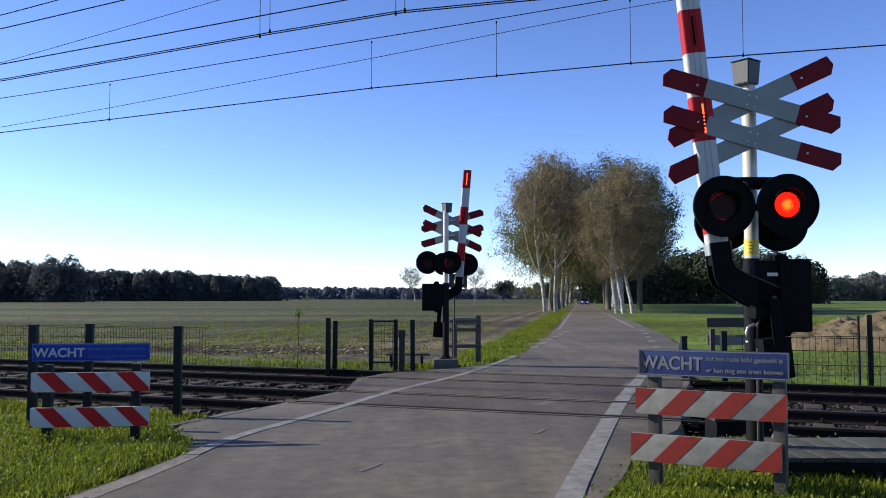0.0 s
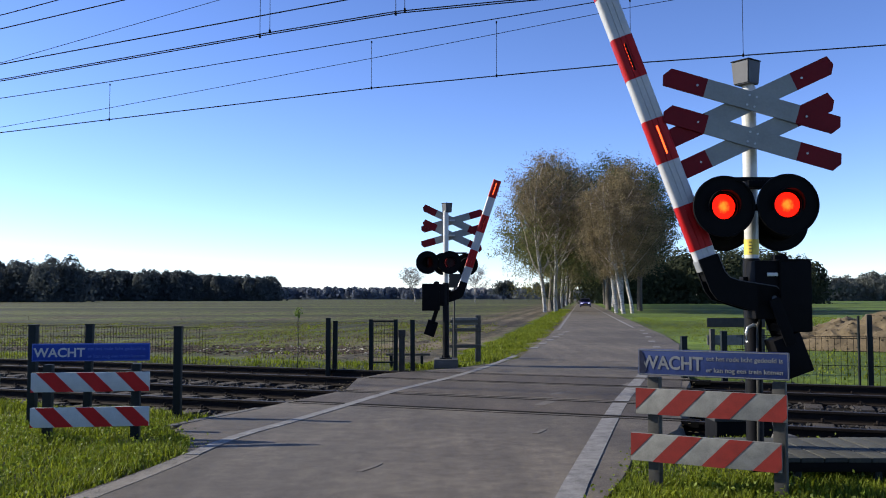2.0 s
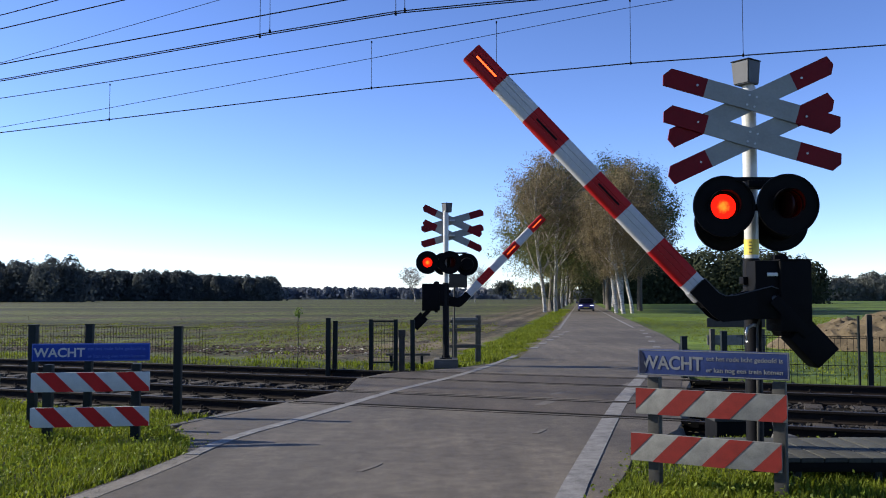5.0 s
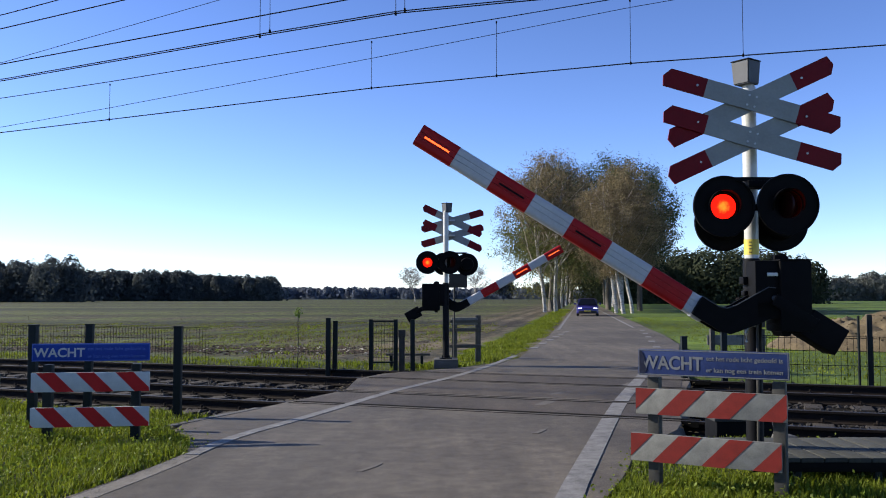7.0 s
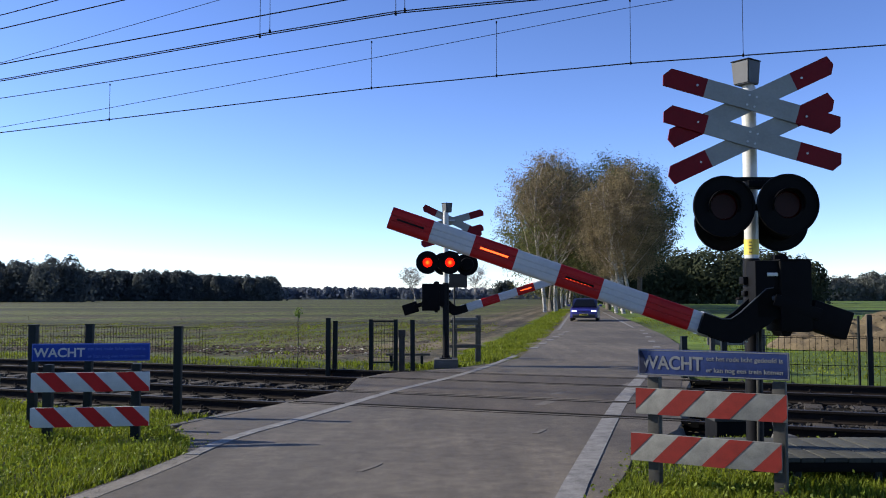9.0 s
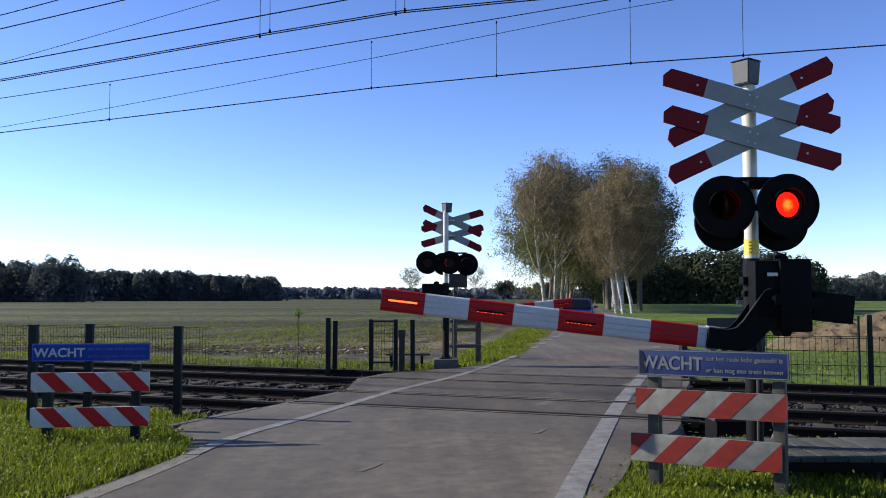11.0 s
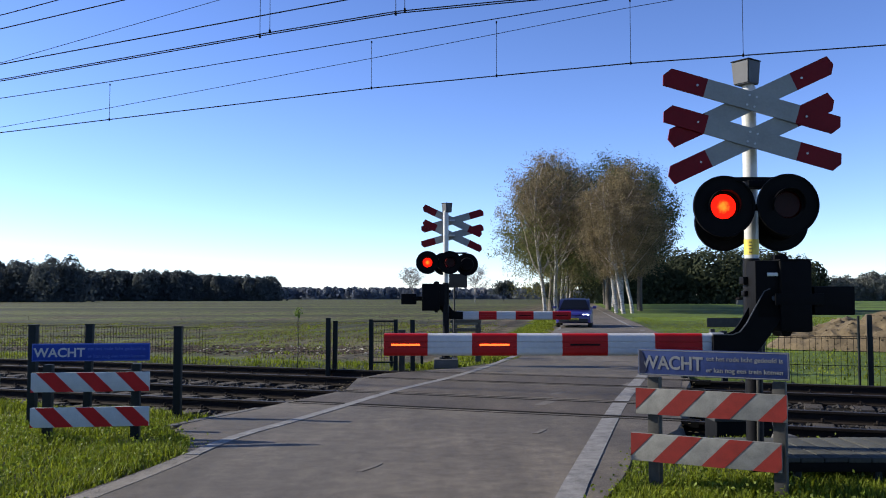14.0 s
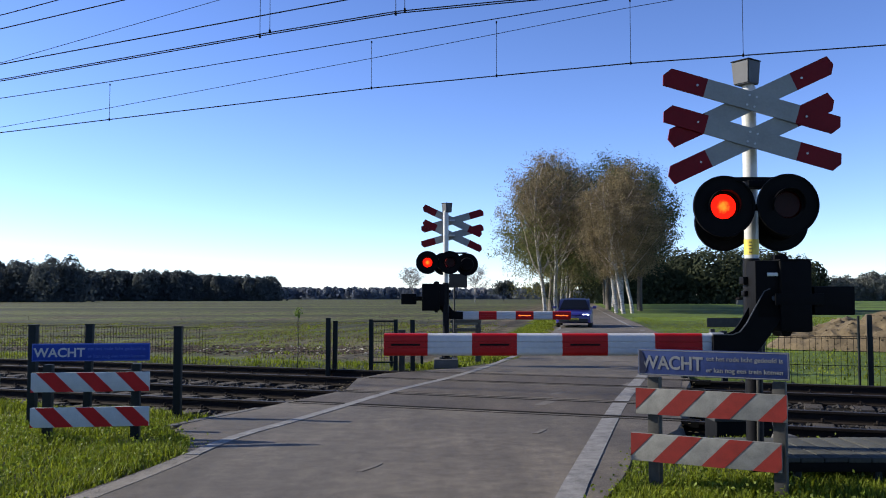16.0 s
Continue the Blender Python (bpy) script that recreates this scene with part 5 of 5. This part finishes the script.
def decking():
    root = thing("decking_platform", "low grey plank platform on dark legs in the grass", "platform", pose(2.3, 6.62, 0))
    bm = bmn()
    rbox(bm, 0, 0, 0.0, 0.168, 0.96, 0.035, 0.006)
    plank_mesh = mesh_of("plank", bm, PLANK, True)
    for k in range(14):
        ob = new("plank", plank_mesh)
        ob.parent = root
        ob.matrix_basis = pose(0.09 + 0.176 * k, 0.47, 0.2 + random.uniform(-0.003, 0.003), 0, 0, random.uniform(-0.3, 0.3))
    for y in (0.03, 0.9):
        bm = bmn()
        rbox(bm, 1.23, y, 0.145, 2.46, 0.05, 0.07, 0.006)
        part("beam", bm, BLACK, root, "dark edge beam")
    for x in (0.35, 0.95, 2.3):
        for y in (0.05, 0.88):
            bm = bmn()
            rbox(bm, x, y, 0.0, 0.05, 0.05, 0.3, 0.005)
            part("leg", bm, POST_GREEN, root)


decking()
bm = bmn()
rbox(bm, 0, 0, 0.05, 0.2, 0.14, 0.3, 0.03)
tagged(part("marker_stone", bm, CONCRETE, at=pose(3.0, 7.85, 0.0, 3, 4, 20)), "pale concrete block beside the platform", "concrete block")
for x, y, r in ((1.62, 7.85, 25),):
    bm = bmn()
    rbox(bm, 0, 0, -0.06, 0.42, 0.3, 0.1, 0.01)
    tagged(part("kerb_slab", bm, CONCRETE, at=pose(x, y, 0.0, 0, 0, r)), "worn concrete slab at the asphalt's edge", "concrete slab")

ribbon("kerb_strip", [(-3.02, 9.78), (-2.36, 11.35)], 0.1, CONCRETE, z=0.003, h=0.2, label="pale concrete strip along the crossing's edge", category="kerb")
for x, y, l, w in ((-0.68, 7.2, 0.35, 0.05), (1.25, 11.6, 0.5, 0.14), (0.95, 9.2, 0.3, 0.06), (2.9, 14.2, 0.45, 0.12), (1.6, 12.9, 0.3, 0.1)):
    ribbon("paint_remnant", [(x, y), (x + 0.3 * l, y + 0.6 * l), (x + 0.42 * l, y + l)], w, WORN_PAINT, z=0.005, label="faint worn remnant of white road paint")


def cable_cabinet():
    root = thing("cable_box", "low dark cable box beside the track", "cable box", pose(2.95, 8.9, 0))
    bm = bmn()
    rbox(bm, 0, 0, 0.02, 0.55, 0.4, 0.36, 0.02)
    part("box_body", bm, BLACK, root)
    bm = bmn()
    rbox(bm, 0, 0, 0.21, 0.6, 0.45, 0.03, 0.008)
    part("box_lid", bm, RUBBER, root)


cable_cabinet()


def track_marker():
    root = thing("track_marker", "small grey numbered plate on a short post", "track marker", pose(-5.2, 10.25, 0))
    bm = bmn()
    rbox(bm, 0, 0, 0.1, 0.06, 0.06, 0.7, 0.006)
    part("marker_post", bm, PLASTIC_GREY, root)
    bm = bmn()
    rbox(bm, 0, -0.04, 0.46, 0.2, 0.02, 0.17, 0.006)
    plate = part("marker_plate", bm, BOARD_WHITE, root, "pale plate")
    bm = bmn()
    rbox(bm, 0.0, -0.052, 0.46, 0.04, 0.006, 0.09, 0.002)
    part("plate_bar", bm, BLACK, plate, smooth=False)


track_marker()


HEAP = pose(17.6, 28, -0.1, 0, 0, -4)


def heap_height(x, y):
    """A long tipped heap with a lower shoulder at one end and a lumpy face."""
    e = max(0.0, 1 - (abs(x) / 7.2) ** 2.2 - (y / 3.1) ** 2)
    tall = 1.2 + 0.55 / (1 + math.exp(-(x + 1.6) * 2.2))
    rough = 0.3 * noise.noise((x * 0.8, y * 0.8, 4)) + 0.22 * abs(noise.noise((x * 1.9, y * 1.9, 1))) + 0.12 * noise.noise((x * 4.2, y * 4.2, 2)) + 0.06 * noise.noise((x * 9, y * 9, 5))
    return tall * e ** 0.7 + rough * min(1, 3 * e)


def sand_heap():
    bm = bmn()
    bmesh.ops.create_grid(bm, x_segments=150, y_segments=70, size=1)
    for v in bm.verts:
        x, y = v.co.x * 7.4, v.co.y * 3.2
        v.co = (x, y, heap_height(x, y) - 0.15)
    tagged(part("sand_mound", bm, SAND, at=HEAP), "brown heap of dug sandy soil behind the fence", "sand pile")


sand_heap()


def scrub(name, x, y, h, w, leaf, per, size, label, seed, category="shrub", bare=False):
    root = thing(name, label, category, pose(x, y, 0))
    limbs, ends = grow(seed, h, w, 0.02 * h ** 0.9, (15, 9, 6) if bare else (8, 6, 4), 4, 0.2, (0.3, 1.3))
    bm = bmn()
    for pts, r0, r1, level in limbs:
        tube(bm, pts, max(r0, 0.03), 3, max(r1, 0.02))
    part("branchwork", bm, PALE_TWIG if bare else TWIG, root, smooth=False)
    if not bare:
        v, f = leaves(ends, per, 0.06 * h, size, seed)
        raw("crown", v, f, leaf, root)


scrub("bare_tree", -9.4, 300, 12.5, 5.4, None, 0, 0, "pale bare tree in the far field", 31, "tree", True)
scrub("bare_tree", 11.0, 300, 12.2, 5.0, None, 0, 0, "pale bare tree in the far field", 32, "tree", True)
scrub("shrub", 24.5, 360, 7.5, 4.2, LEAF_FAR, 5, 0.6, "round dark shrub at the field's edge", 33)
scrub("shrub", 37.0, 330, 5.5, 4.0, LEAF_FAR, 5, 0.6, "dark shrub at the field's edge", 34)
scrub("shrub", 47.0, 400, 6.5, 4.0, LEAF_FAR, 5, 0.6, "dark shrub at the field's edge", 35)


def far_barn():
    root = thing("far_house", "small pale house far off under the trees", "house", pose(66.5, 196, -0.12))
    bm = bmn()
    rbox(bm, 0, 0, 0.5, 2.4, 1.5, 1.3, 0.02)
    part("wall", bm, BOARD_WHITE, root)
    bm = bmn()
    slab(bm, [(-1.35, 1.1), (1.35, 1.1), (0.9, 1.7), (-0.9, 1.7)], -0.9, 0.9)
    part("roof", bm, RUST, root, smooth=False)


far_barn()


# ---------- grass, stones, clods ----------
def scatter_grass(name, region, count, h0, h1, seed, material, label, x0, x1, y0, y1, width=0.012):
    rs = np.random.RandomState(seed)
    pts = []
    while len(pts) < count:
        x, y = rs.uniform(x0, x1), rs.uniform(y0, y1)
        keep = region(x, y)
        if keep > 0 and (noise.noise((x * 1.3, y * 1.3, seed)) + 0.75 > rs.random() * 1.1) and keep > rs.random() * 0.2:
            pts.append((x, y, zg(x, y) - 0.015, min(1.0, 0.35 + keep)))
    p = np.array(pts)
    n = len(p)
    tall = np.array([1 + 0.7 * noise.noise((a * 0.9, b * 0.9, 9)) for a, b in p[:, :2]])
    h = rs.uniform(h0, h1, n) * tall * p[:, 3]
    a = rs.uniform(0, 6.283, n)
    lean = rs.uniform(0.1, 0.75, n) * h
    d = np.stack([np.cos(a), np.sin(a), np.zeros(n)], 1)
    s = np.stack([-np.sin(a), np.cos(a), np.zeros(n)], 1) * (width * rs.uniform(0.6, 1.4, n))[:, None]
    b = p[:, :3]
    mid = b + d * (lean * 0.35)[:, None] + np.stack([0 * h, 0 * h, h * 0.6], 1)
    tip = b + d * lean[:, None] + np.stack([0 * h, 0 * h, h], 1)
    verts = np.stack([b - s, b + s, mid + s * 0.7, mid - s * 0.7, tip], 1).reshape(-1, 3)
    i = np.arange(n) * 5
    faces = [(k, k + 1, k + 2, k + 3) for k in i] + [(k + 3, k + 2, k + 4) for k in i]
    return tagged(raw(name, verts, faces, material), label, "grass", kind="stuff")


def left_front(x, y):
    l, _ = road_edges(y)
    s, n = sn_of(x, y)
    return min(1.0, (l + 0.03 - x) * 5) if x < l + 0.03 * noise.noise((y * 6, 1, 1)) and n < -2.0 + 0.25 * noise.noise((s, 0, 3)) else 0


def right_front(x, y):
    _, r = road_edges(y)
    s, n = sn_of(x, y)
    on_deck = 2.25 < x < 4.8 and 6.6 < y < 7.6
    return (min(1.0, (x - r + 0.04) * 5) * (0.25 if on_deck else 1)) if x > r - 0.03 + 0.03 * noise.noise((y * 6, 2, 1)) and n < -2.0 else 0


def left_far(x, y):
    l, _ = road_edges(y)
    s, n = sn_of(x, y)
    return min(1.0, (l - 0.3 - x + 0.5 * noise.noise((y * 0.8, x, 5))) * 1.6, (x - l + 2.1 + 0.6 * noise.noise((y * 0.4, 1, 1))) * 1.0) if l - 3.0 < x < l and n > 6.0 else 0


def right_far(x, y):
    _, r = road_edges(y)
    s, n = sn_of(x, y)
    return min(1.0, (x - r - 0.45 + 0.7 * noise.noise((y * 0.6, x, 6))) * 1.2) if r < x and n > 5.6 else 0


def left_bank(x, y):
    s, n = sn_of(x, y)
    return 0.5 if 5.7 < n < 6.9 + 0.4 * noise.noise((s * 0.7, 2, 2)) and x < 0.2 else 0


scatter_grass("grass", left_front, 90000, 0.035, 0.115, 1, GRASS, "sunlit green verge grass", -9.0, -2.2, 5.0, 12.5, 0.006)
scatter_grass("grass", right_front, 60000, 0.04, 0.13, 2, GRASS, "sunlit green verge grass", 0.9, 6.5, 4.6, 9.6, 0.006)
scatter_grass("grass", left_far, 19000, 0.04, 0.13, 3, GRASS, "sunlit green verge grass beyond the tracks", -3.5, 7.5, 18.2, 52, 0.016)
scatter_grass("grass", left_far, 9000, 0.06, 0.17, 6, GRASS, "sunlit green verge grass beside the avenue", 4.5, 16, 50, 110, 0.03)
scatter_grass("grass", right_far, 42000, 0.03, 0.085, 4, GRASS, "sunlit green meadow grass beyond the tracks", 4.0, 30, 14.5, 70, 0.014)
scatter_grass("grass", left_bank, 5000, 0.04, 0.13, 5, GRASS, "thin grass beside the track bed", -14, 0.6, 17.2, 24.5, 0.01)



def open_field(x, y):
    """Weeds and stubble standing in drifts along the rows of the worked field."""
    s, n = sn_of(x, y)
    if n < 7.4 or x > road_edges(y)[0] - 3.0 or x < -0.62 * y:
        return 0
    drill = x - 0.157 * y
    return 0.4 + noise.noise((drill * 0.5, y * 0.06, 4)) + 0.6 * noise.noise((x * 0.35, y * 0.35, 2)) + 0.25 * math.sin(drill * 4.5)


scatter_grass("weeds", open_field, 30000, 0.03, 0.09, 7, GRASS, "low green weeds standing in rows in the stubble field", -34, 6, 19, 56, 0.016)
scatter_grass("stubble", open_field, 16000, 0.03, 0.1, 8, mat("dry_stubble", (0.16, 0.125, 0.07), (0.06, 0.045, 0.026), 3, 0.9, spread=0.5, translucent=0.2, spec=0.1), "dry brown stubble standing in rows in the field", -34, 6, 19, 56, 0.013)


def scatter_weeds(region, clumps, x0, x1, y0, y1, seed):
    """Low broad-leaved weeds in clumps among the grass."""
    rs = np.random.RandomState(seed)
    spots = []
    while clumps:
        x, y = rs.uniform(x0, x1), rs.uniform(y0, y1)
        if region(x, y) <= 0.15:
            continue
        clumps -= 1
        w, k = rs.uniform(0.04, 0.13), int(rs.uniform(12, 40))
        z = zg(x, y)
        spots.extend((x + a, y + b, z + abs(h)) for a, b, h in zip(rs.normal(0, w, k), rs.normal(0, w, k), rs.normal(0.05, 0.045, k)))
    v, f = leaves(spots, 1, 0.005, 0.03, seed)
    tagged(raw("weeds", v, f, WEED), "bright broad-leaved weeds in the verge", "weeds", kind="stuff")


scatter_weeds(left_front, 420, -6.5, -2.2, 5.8, 10.0, 41)
scatter_weeds(right_front, 200, 1.0, 5.0, 5.0, 8.5, 42)


def scatter_lumps(name, spots, size0, size1, material, label, category, seed, flat=0.7):
    rs = np.random.RandomState(seed)
    base = np.array([(1, 0, 0), (0, 1, 0), (-1, 0, 0), (0, -1, 0), (0, 0, 1), (0, 0, -1)], float)
    tri = np.array([(0, 1, 4), (1, 2, 4), (2, 3, 4), (3, 0, 4), (1, 0, 5), (2, 1, 5), (3, 2, 5), (0, 3, 5)])
    p = np.array(spots)
    n = len(p)
    v = base[None] * (rs.uniform(size0, size1, (n, 1, 1))) * rs.uniform(0.6, 1.25, (n, 6, 3)) * (1, 1, flat)
    a = rs.uniform(0, 6.283, n)
    c, s = np.cos(a)[:, None], np.sin(a)[:, None]
    x, y = v[:, :, 0] * c - v[:, :, 1] * s, v[:, :, 0] * s + v[:, :, 1] * c
    v = np.stack([x, y, v[:, :, 2]], 2) + p[:, None, :]
    faces = (tri[None] + (np.arange(n) * 6)[:, None, None]).reshape(-1, 3)
    return tagged(raw(name, v.reshape(-1, 3), faces, material), label, category, kind="stuff")


rs = np.random.RandomState(9)
spots = []
while len(spots) < 15000:
    s, n = rs.uniform(-13, 18), rs.uniform(-2.1, 5.7)
    p = on_track(s, n)
    l, r = road_edges(p.y)
    if l - 0.05 < p.x < r + 0.05:
        continue
    spots.append((p.x, p.y, ground_z(s, n) + rs.uniform(0.0, 0.045)))
scatter_lumps("ballast", spots, 0.025, 0.055, STONE, "brown and grey ballast stones round the sleepers", "ballast", 10)
spots = []
while len(spots) < 5500:
    y = 19 + 70 * rs.random() ** 2.6
    x = rs.uniform(-0.6 * y, 0.14 * y)
    s, n = sn_of(x, y)
    if n > 7.6 and x < road_edges(y)[0] - 4.2 and noise.noise((x * 0.12 + 3, y * 0.55, 0)) > 0.0 + 0.4 * rs.random():
        spots.append((x, y, zg(x, y) + 0.01))
scatter_lumps("soil", spots, 0.015, 0.065, mat("field_clod", (0.1, 0.078, 0.05), (0.05, 0.038, 0.025), 3, 0.95, bump=0.4, spread=0.4), "brown soil clods and straw in the field", "soil", 12, 0.5)
spots = []
while len(spots) < 1700:
    x, y = rs.uniform(-9.5, -2.2), rs.normal(26.3, 1.3)
    if noise.noise((x * 0.7, y * 1.1, 8)) + 0.3 > rs.random():
        spots.append((x, y, zg(x, y) + 0.02))
scatter_lumps("soil", spots, 0.02, 0.07, mat("dark_turned_soil", (0.075, 0.048, 0.027), (0.03, 0.02, 0.012), 3, 0.95, bump=0.4, spread=0.4), "dark turned soil in lumps at the field's edge", "soil", 17, 0.5)
spots = [(rs.normal(-4.6, 1.3), rs.normal(26.4, 1.3), -0.12) for _ in range(50)]
scatter_lumps("straw_scraps", [(x, y, zg(x, y) + 0.02) for x, y, _ in spots], 0.03, 0.11, mat("pale_straw", (0.34, 0.31, 0.25), (0.2, 0.18, 0.14), 8, 0.9, spread=0.3), "pale straw scraps in the field", "straw", 13, 0.4)
spots = []
for _ in range(1500):
    y = rs.uniform(5, 60)
    l, r = road_edges(y)
    x = rs.choice((l, r)) + rs.normal(0, 0.12)
    spots.append((x, y, -0.012))
scatter_lumps("verge_litter", spots, 0.01, 0.03, LEAF_BROWN, "fallen brown leaves and grit at the asphalt's edge", "leaf litter", 14, 0.3)

spots = []
for _ in range(1300):
    x, y = rs.uniform(-7.2, 3), rs.uniform(-3.0, 1.0)
    h = heap_height(x, y)
    if h <= 0.05:
        continue
    p = HEAP @ Vector((x, y, h - 0.15))
    spots.append(tuple(p))
scatter_lumps("heap_clods", spots, 0.015, 0.055, SAND, "crumbled clods lying on the sand heap", "soil", 15)


def bird():
    root = thing("bird", "small dark bird flying past", "bird")
    bm = bmn()
    tube(bm, [(-0.1, 0, 0), (-0.05, 0, 0.0), (0.0, 0, 0.005), (0.06, 0, 0.005), (0.1, 0, 0.0)], 0.022, 8, 0.008)
    part("body", bm, BARK_DARK, root)
    for s in (-1, 1):
        bm = bmn()
        slab(bm, [(-0.03, 0.0), (0.03, 0.0), (0.0, 0.16), (-0.04, 0.13)], -0.003, 0.003)
        part("wing", bm, BARK_DARK, root, smooth=False, at=pose(0, 0, 0, -60 * s, 0, 0))
    return root


BIRD = bird()



# ---------- what moves ----------
ARM_NEAR = [(0, 84.2), (0.5, 84.0), (1.0, 78.6), (1.5, 73.4), (2.0, 69.9), (2.5, 65.6), (3.0, 61.8), (3.5, 58.0), (4.0, 54.2), (5.2, 45.2), (6.5, 35.6), (7.0, 32.0),
            (7.5, 28.7), (8.0, 25.3), (8.5, 22.0), (9.0, 18.85), (10.0, 12.6), (11.3, 5.0), (11.5, 3.9), (11.7, 2.8), (12.0, 1.4), (12.3, 0.4), (12.6, 0.0), (16, 0.0)]
ARM_FAR = [(0, 85.5), (0.5, 84.6), (1.0, 80.2), (1.5, 75.8), (2.0, 71.6), (2.5, 67.2), (3.0, 62.8), (3.5, 58.6), (4.0, 54.2), (5.2, 44.0), (6.5, 33.2), (7.0, 29.7),
           (7.5, 26.4), (8.0, 23.2), (8.5, 20.4), (9.0, 17.6), (10.0, 11.3), (11.3, 4.0), (11.6, 2.2), (12.0, 0.9), (12.3, 0.2), (12.6, 0.0), (16, 0.0)]
CAR_WAY = [(0, 1034, 178), (1, 1035, 158), (2, 1035.5, 141), (3, 1036.5, 124.5), (4, 1036.5, 109.5), (5.2, 1037, 92), (6.4, 1037.5, 76.5), (7.0, 1039, 70.2), (7.5, 1039.5, 66),
           (8.0, 1039.5, 62.2), (8.5, 1038, 59), (9.0, 1035, 55.2), (10.0, 1028, 50), (11.3, 1020, 46), (11.6, 1018.5, 45.2), (12.0, 1017.5, 44.4), (12.5, 1017, 44), (16, 1017, 44)]
BEAT, FIRST, HOLD = 0.6635, 0.385, 0.30    # the lamps' rhythm: right lamp from FIRST + k * BEAT for HOLD seconds


def rhythm(side, spans):
    """Times at which a lamp goes on and off, within the given spans of the clip."""
    out = []
    for k in range(-1, 25):
        a = FIRST + k * BEAT
        on, off = (a, a + HOLD + 0.012) if side == "R" else (a + HOLD - (0.02 if k >= 0 else -0.06), a + BEAT + 0.012)
        for s0, s1 in spans:
            lo, hi = max(on, s0), min(off, s1)
            if hi - lo > 0.09 or lo < 0 < hi:
                out.append((lo, hi))
    return out


def turning(lit, place, base, roll=False):
    """Rows for an insert that shows its bright face within the lit spans, and turns to its dark face between."""
    shown = np.zeros(482)
    for a, b in lit:
        i, j = int(round(a * FPS)), int(round(b * FPS))
        shown[max(i if roll else i - 1, 0):max(j, 1 if b > 0 else 0)] = 1
    angle, rows, last = (0.0 if shown[0] else 180.0), [], None
    for i in range(481):
        want = 0.0 if shown[i] else 180.0
        if want < angle:
            nxt = 100.0 if angle > 150 else 12.0 if angle > 50 else 0.0
        else:
            nxt = min(want, angle + 89.0)
        changing = nxt != angle
        ahead = (0.0 if shown[i + 1] else 180.0) != nxt
        angle = nxt
        if i in (0, 480) or changing or ahead:
            rows.append((i / FPS, pose(*place, angle, 0, base) if roll else pose(*place, 0, 0, base + angle)))
    return rows


def motions():
    for ob, key in MOVING:
        if key[0] == "wheel":
            ts, ds = [r[0] for r in CAR_WAY], [r[2] for r in CAR_WAY]
            turn = lambda t: math.degrees((float(np.interp(t, ts, ds)) - 44) / 0.315)
            stamps = [0.0] + [6.4 + k / FPS for k in range(184)] + [16.0]
            walk(ob, [(t, pose(key[1], key[2], 0.315, turn(max(t, 6.4)), 0, 0)) for t in stamps])
        elif key[1] == "arm":
            walk(ob, [(t, pose(*PIVOT[key[0]], 0, a, 0)) for t, a in (ARM_NEAR if key[0] == "near" else ARM_FAR)])
        elif key[1] == "led":
            tag, _, face, i, place = key
            tip, second = max(k[3] for _, k in MOVING if k[1] == "led" and k[0] == tag), 0
            which = (tip - i) // 2
            spans = {("near", 0): [(0, 7.75), (9.6, 14.85)], ("near", 1): rhythm("L", [(1.3, 3.75), (7.35, 15.0)]), ("near", 2): rhythm("R", [(-1, 14.9)]),
                     ("far", 0): [(0, 8.0), (11.0, 13.3), (15.75, 16.1)], ("far", 1): rhythm("L", [(0, 9.6), (11.0, 13.7), (15.8, 16.4)])}.get((tag, which), [])
            seen = "front" if tag == "near" else "rear"
            walk(ob, turning(spans if face == seen else [], place, 0 if face == "front" else 180, True))
        else:
            tag, pair, side = key
            spans = {("near", "front"): [(-1, 7.72), (9.9, 16.5)], ("far", "rear"): [(2.05, 9.6), (12.7, 16.5)]}.get((tag, pair), [])
            walk(ob, turning(rhythm(side, spans), (0, 0.03, 0), 0))
    half = 784 / math.tan(radians(26.7))
    way = [(t, Vector(((u - 784) / half * d, d))) for t, u, d in CAR_WAY]
    rows = []
    for i, (t, p) in enumerate(way):
        a, b = way[max(i - 1, 0)][1], way[min(i + 1, len(way) - 1)][1]
        turn = -math.degrees(math.atan2((a - b).x, (a - b).y)) if (a - b).length > 0.3 else rows[-1][2]
        rows.append((t, p, turn))
    walk(BIRD, [(t, pose(*p, 0, 0, 200)) for t, p in ((0, (22, 30, 12)), (0.5, (14.6, 30, 11.7)), (1.0, (7.2, 30, 9.15)), (1.5, (-0.08, 30, 6.4)), (2.0, (-17, 30, 3.6)), (2.5, (-34, 30, 4)), (16, (-60, 30, 6)))])
    walk(CAR, [(t, pose(p.x, p.y, 0.0, 0, 0, r)) for t, p, r in rows])


motions()
